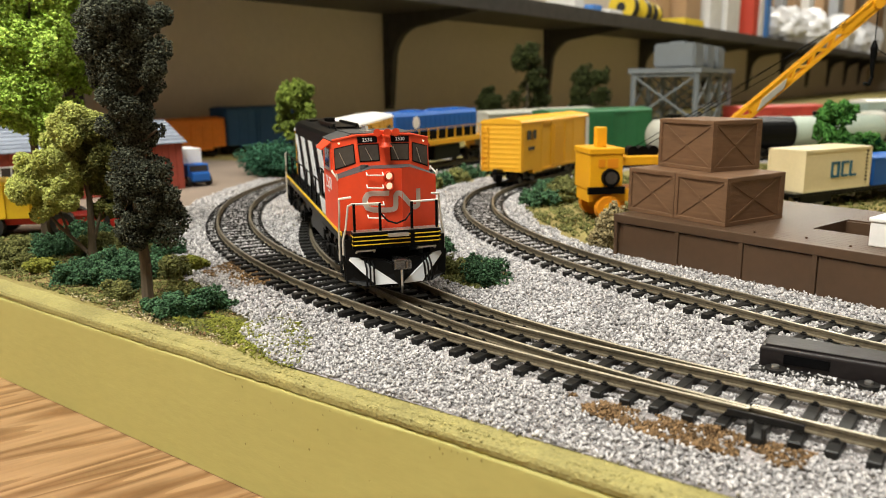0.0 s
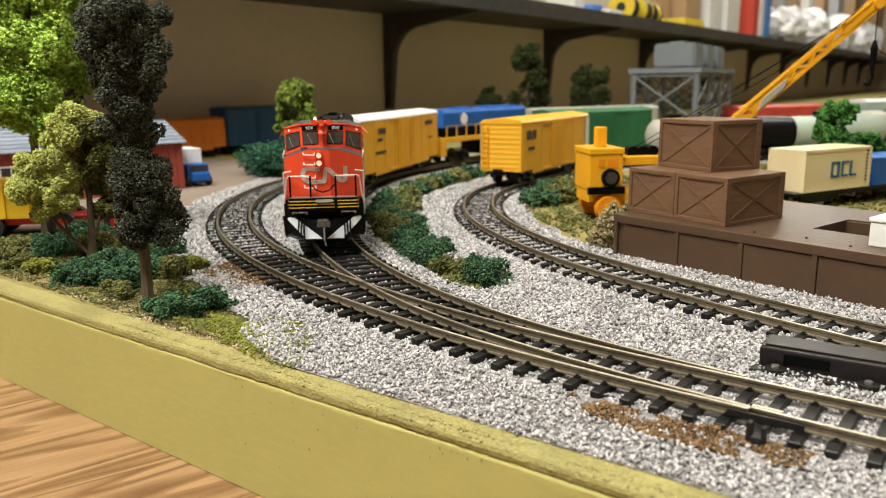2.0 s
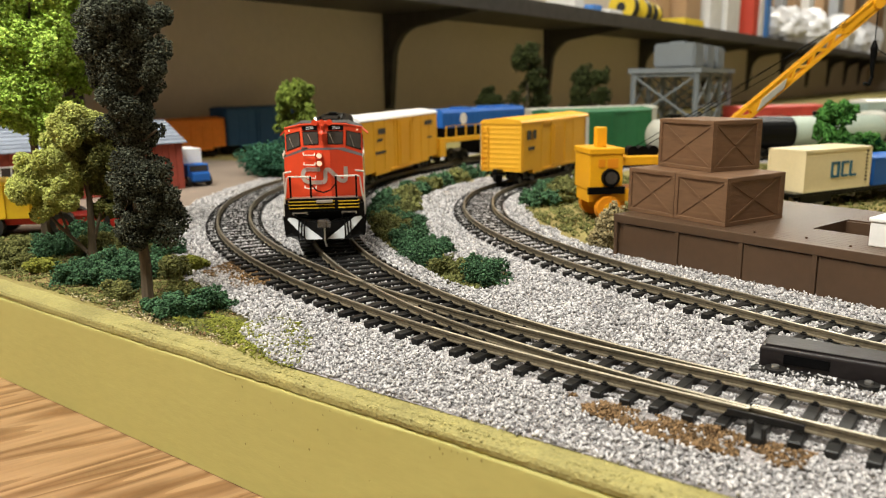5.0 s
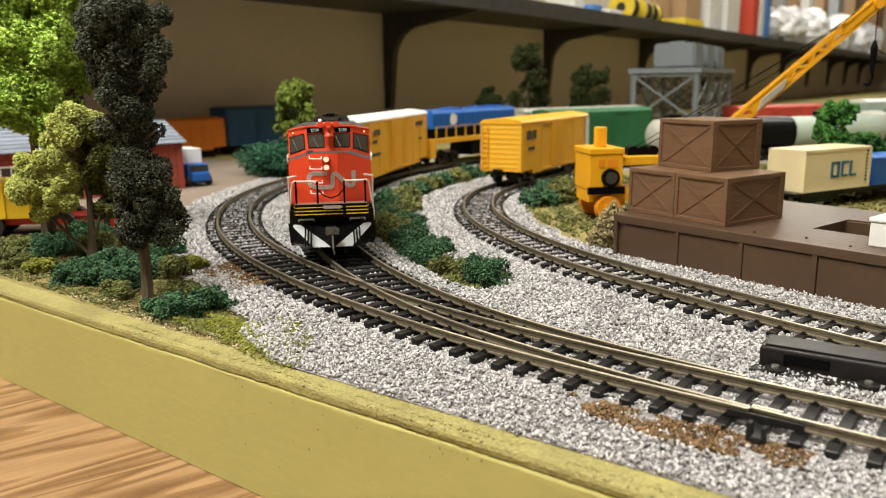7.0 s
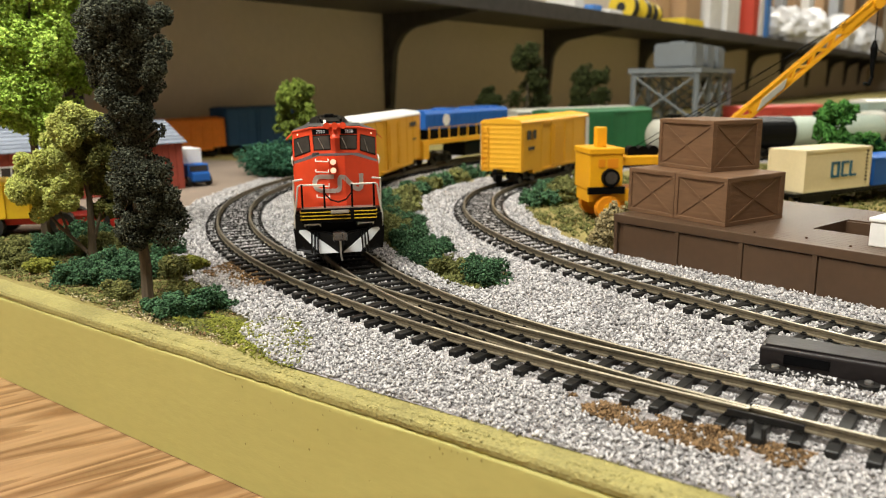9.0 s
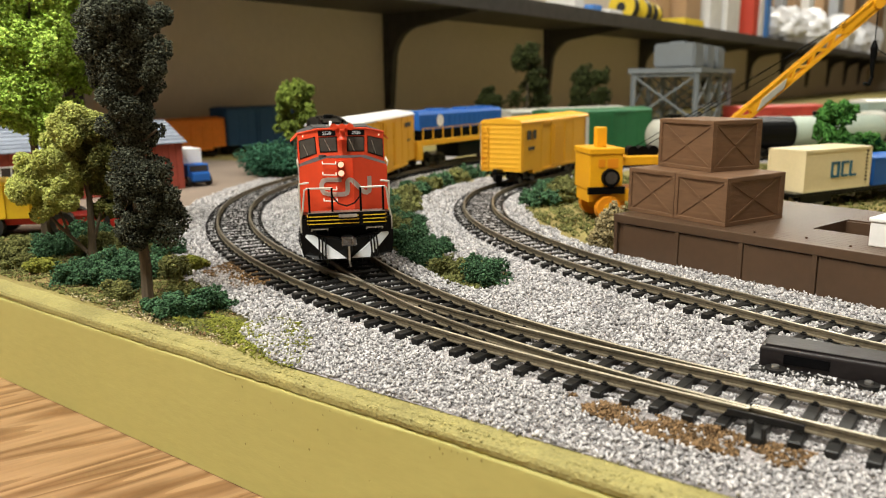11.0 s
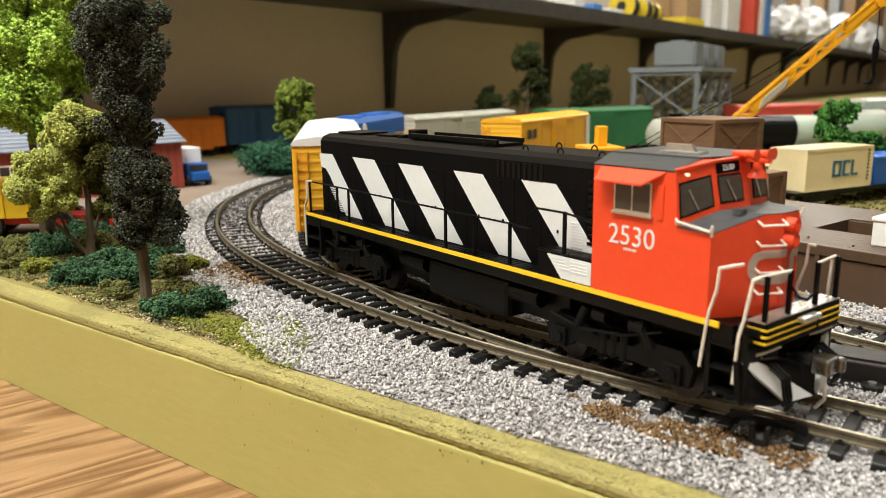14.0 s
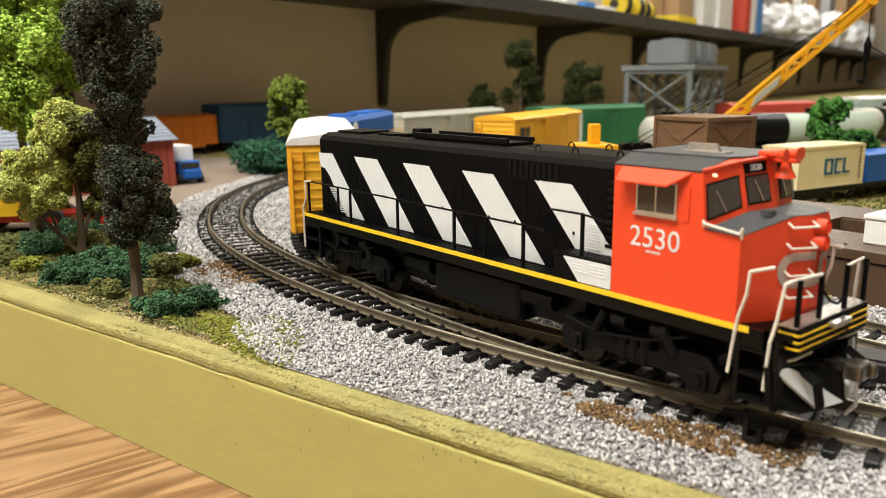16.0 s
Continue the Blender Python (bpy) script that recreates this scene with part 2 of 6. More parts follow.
# table of broad pine boards under the layout
def wood_material():
    m = bpy.data.materials.new("varnished_pine")
    m.use_nodes = True
    nt = m.node_tree
    N, L = nt.nodes, nt.links
    b = N["Principled BSDF"]
    tc, mp = N.new("ShaderNodeTexCoord"), N.new("ShaderNodeMapping")
    mp.inputs["Scale"].default_value = (3.5, 34.0, 20.0)
    vr = N.new("ShaderNodeVectorRotate")
    vr.rotation_type = "Z_AXIS"
    vr.inputs["Angle"].default_value = math.radians(-72)
    L.new(tc.outputs["Object"], vr.inputs["Vector"])
    L.new(vr.outputs[0], mp.inputs[0])
    n0 = N.new("ShaderNodeTexNoise")
    n0.inputs["Scale"].default_value, n0.inputs["Detail"].default_value, n0.inputs["Distortion"].default_value = 1.0, 2, 1.2
    L.new(mp.outputs[0], n0.inputs["Vector"])
    w = N.new("ShaderNodeMath")
    w.operation = "MULTIPLY"
    w.inputs[1].default_value = 7.0
    L.new(n0.outputs[0], w.inputs[0])
    fr = N.new("ShaderNodeMath")
    fr.operation = "FRACT"
    L.new(w.outputs[0], fr.inputs[0])
    n1 = N.new("ShaderNodeTexNoise")
    n1.inputs["Scale"].default_value, n1.inputs["Detail"].default_value = 9, 6
    L.new(mp.outputs[0], n1.inputs["Vector"])
    cr = N.new("ShaderNodeValToRGB")
    cr.color_ramp.elements[0].color, cr.color_ramp.elements[1].color = (0.46, 0.275, 0.135, 1), (0.235, 0.115, 0.047, 1)
    cr.color_ramp.elements[0].position, cr.color_ramp.elements[1].position = 0.2, 0.72
    e = cr.color_ramp.elements.new(1.0)
    e.color = (0.38, 0.215, 0.1, 1)
    L.new(fr.outputs[0], cr.inputs[0])
    mx = N.new("ShaderNodeMix")
    mx.data_type, mx.blend_type = "RGBA", "MULTIPLY"
    mx.inputs[0].default_value = 0.55
    L.new(cr.outputs[0], mx.inputs[6])
    L.new(n1.outputs[0], mx.inputs[7])
    L.new(mx.outputs[2], b.inputs["Base Color"])
    b.inputs["Roughness"].default_value = 0.38
    bp = N.new("ShaderNodeBump")
    bp.inputs["Strength"].default_value, bp.inputs["Distance"].default_value = 0.1, 0.0004
    L.new(n1.outputs[0], bp.inputs["Height"])
    L.new(bp.outputs[0], b.inputs["Normal"])
    return m


M_WOOD = wood_material()
table = part("table", boxes((-775, 900, -700, 5600, TABLE_Z - 20, TABLE_Z), bev=1.5), M_WOOD)
table.matrix_world = board_pose(0, 0, 0)
tagged(table, "varnished pine table top under the layout", "table")


# ---- tracks ----
def normals(line):
    d = np.gradient(line, axis=0)
    d /= np.hypot(d[:, 0], d[:, 1])[:, None]
    return np.stack([-d[:, 1], d[:, 0]], 1)


RAIL_PROFILE = [(-0.95, 2.0), (0.95, 2.0), (0.9, 2.3), (0.25, 2.5), (0.22, 3.6), (0.48, 3.8), (0.48, 4.4), (0.3, 4.5), (-0.3, 4.5), (-0.48, 4.4), (-0.48, 3.8), (-0.22, 3.6), (-0.25, 2.5), (-0.9, 2.3)]


def rail_mesh(name, line, mat, parent, label=""):
    nm = normals(line)
    n = len(RAIL_PROFILE)
    verts = np.array([(p[0] + q[0] * y, p[1] + q[1] * y, z) for p, q in zip(line, nm) for y, z in RAIL_PROFILE])
    faces = [(i * n + j, i * n + (j + 1) % n, (i + 1) * n + (j + 1) % n, (i + 1) * n + j) for i in range(len(line) - 1) for j in range(n)]
    faces += [tuple(range(n))[::-1], tuple((len(line) - 1) * n + j for j in range(n))]
    ob = raw(name, verts, faces, M_RAILDARK, parent)
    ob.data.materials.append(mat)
    ob.data.materials.append(M_RAILDIM)
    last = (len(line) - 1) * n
    # slot 2 darkens the heads past about y 225, in place of dark reflections
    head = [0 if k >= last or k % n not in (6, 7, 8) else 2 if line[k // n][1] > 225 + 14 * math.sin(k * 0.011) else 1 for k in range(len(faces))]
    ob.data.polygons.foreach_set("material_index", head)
    if label:
        tagged(ob, label)
    return ob


def tie_data(half, mat):
    """A plastic tie with moulded rail seats and spikes."""
    bm = boxes((-1.4, 1.4, -half, half, -0.6, 1.95))
    bmesh.ops.bevel(bm, geom=list(bm.edges), offset=0.22, segments=1, affect="EDGES")
    for s in (-1, 1):
        for o in (-1.25, 1.25):
            box(bm, -0.8, 0.8, s * 8.7 + o - 0.45, s * 8.7 + o + 0.45, 1.9, 2.45)
            box(bm, -0.45, 0.45, s * 8.7 + o - 0.25, s * 8.7 + o + 0.25, 2.4, 2.9)
    me = bpy.data.meshes.new("tie")
    bmesh.ops.scale(bm, vec=(MM, MM, MM), verts=bm.verts)
    bm.to_mesh(me)
    bm.free()
    me.materials.append(mat)
    return me


TIE_SHORT = tie_data(15.0, M_TIE)
GAUGE = 8.7


def offset_line(line, d):
    return line + normals(line) * d


def lay_ties(parent, line, s0, s1, data, step=7.4):
    d = np.r_[0, np.cumsum(np.hypot(*np.diff(line, axis=0).T))]
    s = s0
    rnd = random.Random(int(s1))
    while s < min(s1, d[-1]):
        a, b = along(line, s - 1), along(line, s + 1)
        ob = new("tie", data)
        ob.parent = parent
        ob.matrix_world = at(*((a + b) / 2), rnd.uniform(-0.08, 0.08), math.degrees(math.atan2(b[1] - a[1], b[0] - a[0])) + rnd.uniform(-1, 1))
        s += step


def joined_ties(parent, line, s0, s1, step=7.4):
    bm = bmesh.new()
    d = np.r_[0, np.cumsum(np.hypot(*np.diff(line, axis=0).T))]
    s = s0
    while s < min(s1, d[-1] - 2):
        a, b = along(line, s - 1), along(line, s + 1)
        box(bm, -1.35, 1.35, -15, 15, 0, 1.95, m=Matrix.Translation((*((a + b) / 2), 0)) @ Matrix.Rotation(math.atan2(b[1] - a[1], b[0] - a[0]), 4, "Z"))
        s += step
    tagged(part("tie_row", bm, M_TIE, parent), kind="stuff")


def cut(line, s0, s1):
    d = np.r_[0, np.cumsum(np.hypot(*np.diff(line, axis=0).T))]
    return line[(d >= s0) & (d <= s1)]


def length(line):
    return float(np.hypot(*np.diff(line, axis=0).T).sum())


def near_line(P, line, step=4):
    ln = line[::step]
    out = np.full(len(P), 1e9)
    for i in range(0, len(P), 4000):
        q = P[i:i + 4000]
        out[i:i + 4000] = np.sqrt(((q[:, None, :] - ln[None]) ** 2).sum(2)).min(1)
    return out


track = thing("track", at(0, 0, 0), "curved main track and turnout of weathered metal rail on black ties", "track")
# stock rails of the turnout: the near one follows the outer line, the far one the middle line
OUT_NEAR = np.vstack([cut(MIDDLE, 0, 246)[:-1], OUTER])
for _ in range(200):
    OUT_NEAR[1:-1] += 0.5 * (0.5 * (OUT_NEAR[:-2] + OUT_NEAR[2:]) - OUT_NEAR[1:-1])
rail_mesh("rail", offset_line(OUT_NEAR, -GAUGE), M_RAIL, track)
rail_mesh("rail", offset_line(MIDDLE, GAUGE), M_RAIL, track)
# closure rails, from the blades near the toe to the frog and beyond
TOE = 262.0
mid_in = offset_line(cut(MIDDLE, TOE, 5000), -GAUGE)
out_in = offset_line(cut(OUT_NEAR, TOE, 5000), GAUGE)


def blade(line, other, toward):
    """Moves the thin tip of a closure rail clear of its stock rail."""
    out = line.copy()
    for i in range(len(out)):
        d = np.hypot(*(other - out[i]).T)
        k = d.argmin()
        if d[k] < 1.35 and i < 90:
            v = out[i] - other[k]
            out[i] = other[k] + toward(other)[k] * 1.35
    return out


out_in = blade(out_in, offset_line(MIDDLE, GAUGE), lambda o: -normals(o))
mid_in = blade(mid_in, offset_line(OUT_NEAR, -GAUGE), lambda o: normals(o))
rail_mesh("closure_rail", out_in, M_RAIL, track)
clear = near_line(mid_in, offset_line(OUT_NEAR, -GAUGE), 1) > 1.5
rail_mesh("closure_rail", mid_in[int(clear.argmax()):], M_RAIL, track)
lay_ties(track, OUT_NEAR, 170, 640, TIE_SHORT)
joined_ties(track, OUT_NEAR, 0, 168)
joined_ties(track, OUT_NEAR, 640, 3000)
lay_ties(track, MIDDLE, 345, 640, TIE_SHORT)
joined_ties(track, MIDDLE, 640, 3000)
side_track = thing("side_track", at(0, 0, 0), "curved siding of bright metal rail on black ties", "track")
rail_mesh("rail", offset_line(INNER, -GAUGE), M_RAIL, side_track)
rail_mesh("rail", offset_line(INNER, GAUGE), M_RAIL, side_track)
lay_ties(side_track, INNER, 120, 620, TIE_SHORT)
joined_ties(side_track, INNER, 620, 3000)
joined_ties(side_track, INNER, 0, 118)


# ---- ballast ----
def in_poly(P, poly):
    poly = np.array(poly)
    inside = np.zeros(len(P), bool)
    j = len(poly) - 1
    for i in range(len(poly)):
        a, b = poly[i], poly[j]
        c = ((a[1] > P[:, 1]) != (b[1] > P[:, 1])) & (P[:, 0] < (b[0] - a[0]) * (P[:, 1] - a[1]) / (b[1] - a[1] + 1e-9) + a[0])
        inside ^= c
        j = i
    return inside


# gravel between the board's edge and the tracks, and between the tracks up to the dock
YARD = [(-64, 226), (-48.5, 201), (57, 124), (326, -76), (420, 60), (170, 225), (146, 242), (78, 332), (46, 345), (30, 300), (10, 260), (-30, 270), (-62, 262)]
BUSH_STRIP = [(-14, 470), (-22, 420), (-18, 385), (-4, 345), (8, 312), (22, 290), (26, 278), (12, 272), (0, 288), (-12, 315), (-26, 350), (-38, 390), (-44, 440), (-42, 500)]
SOIL_A = [(30, 176), (44, 166), (56, 157), (68, 149), (76, 143), (70, 136), (58, 141), (44, 151), (32, 164)]


def build_ballast():
    rng = np.random.default_rng(5)
    P = np.stack([rng.uniform(-190, 330, 720000), rng.uniform(60, 640, 720000)], 1)
    v = P @ IN_DIR - EDGE_AT
    P = P[v > 3.4 + rng.normal(0, 0.9, len(P))]
    dist = np.hypot(P[:, 0], P[:, 1])
    keep = rng.random(len(P)) < np.clip(1.55 - dist / 330, 0.38, 1)
    view = abs(P[:, 0]) < P[:, 1] * 0.64 + 25
    P = P[keep & view]
    d1, d2, d3 = near_line(P, OUT_NEAR), near_line(P, MIDDLE), near_line(P, INNER)
    dm = np.minimum(np.minimum(d1, d2), d3)
    wob = np.array([noise.noise((x * 0.05, y * 0.05, 9)) for x, y in P]) * 6
    ok = (dm < 29 + wob) | ((d3 < 44 + wob) & (P[:, 1] > 300) & (P[:, 0] < 40)) | (d1 < 37 + wob) | in_poly(P, YARD)
    ok &= ~(in_poly(P, BUSH_STRIP) & (dm > 16) & (d3 > 42))
    ok &= ~((in_poly(P, SOIL_A)) & (rng.random(len(P)) < 0.85))
    for d in (d1, d2, d3):
        ok &= ~((abs(d - GAUGE) < 1.5))
    P, dm = P[ok], dm[ok]
    n = len(P)
    base = np.array([(1, 0, 0), (-0.5, 0.87, 0), (-0.5, -0.87, 0), (0, 0, 0.9), (0, 0, -0.9)], float)
    tri = np.array([(0, 1, 3), (1, 2, 3), (2, 0, 3), (1, 0, 4), (2, 1, 4), (0, 2, 4)])
    far = np.clip((np.hypot(P[:, 0], P[:, 1]) - 170) / 250, 0, 1)
    r = rng.uniform(0.42, 0.78, n) * np.where(dm < 13, 0.85, 1.0) * (1 + 0.45 * far)
    V = base[None] * rng.uniform(0.65, 1.25, (n, 5, 1)) + rng.normal(0, 0.2, (n, 5, 3))
    q = rng.normal(size=(n, 4))
    q /= np.linalg.norm(q, axis=1)[:, None]
    w, x, y, z = q.T
    R = np.stack([1 - 2 * (y * y + z * z), 2 * (x * y - z * w), 2 * (x * z + y * w), 2 * (x * y + z * w), 1 - 2 * (x * x + z * z), 2 * (y * z - x * w),
                  2 * (x * z - y * w), 2 * (y * z + x * w), 1 - 2 * (x * x + y * y)], 1).reshape(n, 3, 3)
    V = np.einsum("nij,nkj->nki", R, V) * r[:, None, None]
    zz = np.where(dm < 15.5, rng.uniform(-0.1, 0.75, n), rng.uniform(-0.1, 1.0, n)) - np.where((dm > 13) & (dm < 18), 0.5, 0.0)
    D1, D2, D3 = d1[ok], d2[ok], d3[ok]
    zz += np.where((D3 < 14) | ((D1 < 14) & (P[:, 1] > 330)), 0.75, 0.0) + np.where((D2 < 14) & (P[:, 1] > 420), 0.6, 0.0)
    V += np.stack([P[:, 0], P[:, 1], zz], 1)[:, None, :]
    F = (tri[None] + (np.arange(n) * 5)[:, None, None]).reshape(-1, 3)
    me = bpy.data.meshes.new("gravel")
    me.vertices.add(n * 5)
    me.vertices.foreach_set("co", (V.reshape(-1) * MM).astype(np.float32))
    me.loops.add(len(F) * 3)
    me.loops.foreach_set("vertex_index", F.reshape(-1).astype(np.int32))
    me.polygons.add(len(F))
    me.polygons.foreach_set("loop_start", np.arange(0, len(F) * 3, 3, dtype=np.int32))
    me.update(calc_edges=True)
    me.materials.append(M_GRAVEL)
    tagged(new("gravel", me), "loose grey and white model railway ballast gravel", "gravel", kind="stuff")
    # the bed under the loose stones
    verts, faces = [], []
    for line, w0 in ((OUT_NEAR, 28), (MIDDLE, 27), (INNER, 27)):
        ln = line[::4]
        nm = normals(ln)
        o = len(verts)
        for i, (p, q) in enumerate(zip(ln, nm)):
            for k, wv in enumerate((-1, -0.6, 0, 0.6, 1)):
                ww = w0 * wv * (1 + 0.12 * noise.noise((i * 0.3, k, w0)))
                verts.append((p[0] + q[0] * ww, p[1] + q[1] * ww, (-1.0, -0.15, 0.1, -0.15, -1.0)[k] - 0.02 * (line is MIDDLE) - 0.04 * (line is INNER)))
        for i in range(len(ln) - 1):
            for k in range(4):
                a = o + i * 5 + k
                faces.append((a, a + 5, a + 6, a + 1))
    ob = raw("ballast_bed", verts, faces, M_BED)
    tagged(ob, "grey ballast bed under the tracks", "ballast", kind="structure")
    z = 0.05
    yard = [(x, y, z) for x, y in YARD]
    ob = raw("yard_bed", yard, [tuple(range(len(yard)))], M_BED)
    tagged(ob, "grey gravel ground between the tracks", "ballast", kind="structure")


build_ballast()


# ---- rolling stock ----
def wheelset_parts(parent, x, mat_w):
    for s in (-1, 1):
        bm = bmesh.new()
        cyl(bm, (x, s * 7.2, 5.3), (x, s * 9.9, 5.3), 5.2, n=20)
        cyl(bm, (x, s * 6.7, 5.3), (x, s * 7.3, 5.3), 6.0, n=20)
        part("wheel", bm, mat_w, parent)


def freight_truck(parent, cx, mat=None):
    bm = bmesh.new()
    for s in (-1, 1):
        prism(bm, [(cx - 13, 6.5), (cx - 9, 4.5), (cx - 5, 3), (cx + 5, 3), (cx + 9, 4.5), (cx + 13, 6.5), (cx + 12, 8), (cx + 5, 9.5), (cx - 5, 9.5), (cx - 12, 8)], s * 10.3, s * 12.0)
        for k in (-10.5, 10.5):
            box(bm, cx + k - 1.8, cx + k + 1.8, s * 11.6, s * 13.0, 3.6, 7.2)
        for k in (-2, 0, 2):
            cyl(bm, (cx + k, s * 12.2, 4), (cx + k, s * 12.2, 8), 0.8, n=8)
    box(bm, cx - 2.5, cx + 2.5, -12, 12, 5.5, 10)
    tr = part("truck", bm, mat or M_FRAME, parent)
    for k in (-10.5, 10.5):
        wheelset_parts(tr, cx + k, M_WHEEL)


def coupler(parent, x, s):
    bm = boxes((x, x + s * 6, -1.6, 1.6, 8.6, 11.2), (x + s * 5, x + s * 8.5, -2.6, 1.4, 8.2, 12.0), bev=0.4)
    part("coupler", bm, M_FRAME, parent)


def boxcar(m, length_mm, mat, roof_mat, label, marks=None, ribs=9, top=50.0, door=True, group="freight cars"):
    car = thing("boxcar", m, label, "freight car", group)
    hl, w, z0 = length_mm / 2, 15.8, 9.5
    bm = boxes((-hl, hl, -w, w, z0, top - 3.5), bev=0.35)
    # side sills hang lower amidships
    box(bm, -hl * 0.7, hl * 0.7, -w - 0.05, w + 0.05, z0 - 2.5, z0 + 1)
    part("body", bm, mat, car)
    # side posts
    for s in (-1, 1):
        for i in range(ribs):
            x = -hl + 3 + (2 * hl - 6) * i / (ribs - 1)
            if door and abs(x) < 17:
                continue
            bm = boxes((x - 0.45, x + 0.45, s * w, s * (w + 0.3), z0, top - 4))
            part("side_post", bm, mat, car)
        if door:
            bm = boxes((-15, 15, s * (w + 0.1), s * (w + 0.9), z0 + 0.5, top - 5), bev=0.2)
            d = part("door", bm, mat, car)
            for zz in np.linspace(z0 + 5, top - 9, 6):
                part("door_rib", boxes((-14, 14, s * (w + 0.7), s * (w + 1.25), zz, zz + 0.9)), mat, d)
            part("door_track", boxes((-30, 30, s * w, s * (w + 1.2), z0 - 1.2, z0 - 0.2)), mat, car)
            part("door_track", boxes((-30, 30, s * w, s * (w + 1.0), top - 5, top - 4.2)), mat, car)
            for xx in (-10.8, 10.8):
                part("lock_bar", boxes((xx - 0.3, xx + 0.3, s * (w + 0.8), s * (w + 1.6), z0 + 2, top - 7)), mat, d)
    # corrugated ends
    for s in (-1, 1):
        for zz in np.linspace(z0 + 3, top - 7, 9):
            part("end_rib", prism(bmesh.new(), [(s * (hl - 0.1), zz - 1.6), (s * (hl + 0.22), zz), (s * (hl - 0.1), zz + 1.6)], -w + 1.6, w - 1.6), mat, car)
        bm = bmesh.new()
        for yy in (-w + 1.5, -w + 6):
            box(bm, s * hl, s * (hl + 1.3), yy - 0.25, yy + 0.25, z0, top - 6)
        for zz in np.linspace(z0 + 3, top - 9, 8):
            box(bm, s * (hl + 0.9), s * (hl + 1.3), -w + 1.5, -w + 6, zz, zz + 0.4)
        part("ladder", bm, mat, car)
        coupler(car, s * hl, s)
    # peaked roof with ribs
    bm = bmesh.new()
    extrude_x(bm, [(-w - 0.4, top - 4.2), (-w - 0.4, top - 3.2), (-w + 1.5, top - 1.6), (0, top), (w - 1.5, top - 1.6), (w + 0.4, top - 3.2), (w + 0.4, top - 4.2)], -hl - 0.5, hl + 0.5)
    roof = part("roof", bm, roof_mat, car)
    for i in range(13):
        x = -hl + 2 * hl * i / 12
        bm = extrude_x(bmesh.new(), [(-w - 0.2, top - 3.2), (-w + 1.5, top - 1.4), (0, top + 0.25), (w - 1.5, top - 1.4), (w + 0.2, top - 3.2)], x - 0.4, x + 0.4)
        part("roof_rib", bm, roof_mat, roof)
    part("underframe", boxes((-hl, hl, -4, 4, 7.5, 9.6), (-12, 12, -9, 9, 4.5, 9.6), (20, 28, -8, -2, 5, 9.6)), M_FRAME, car)
    for c in (-hl + 22, hl - 22):
        freight_truck(car, c)
    for (x0, x1, za, zb, mm) in marks or []:
        for s in (-1, 1):
            part("marking", boxes((s * x0, s * x1, s * (w + 0.62), s * (w + 0.72), za, zb)), mm, car)
    return car


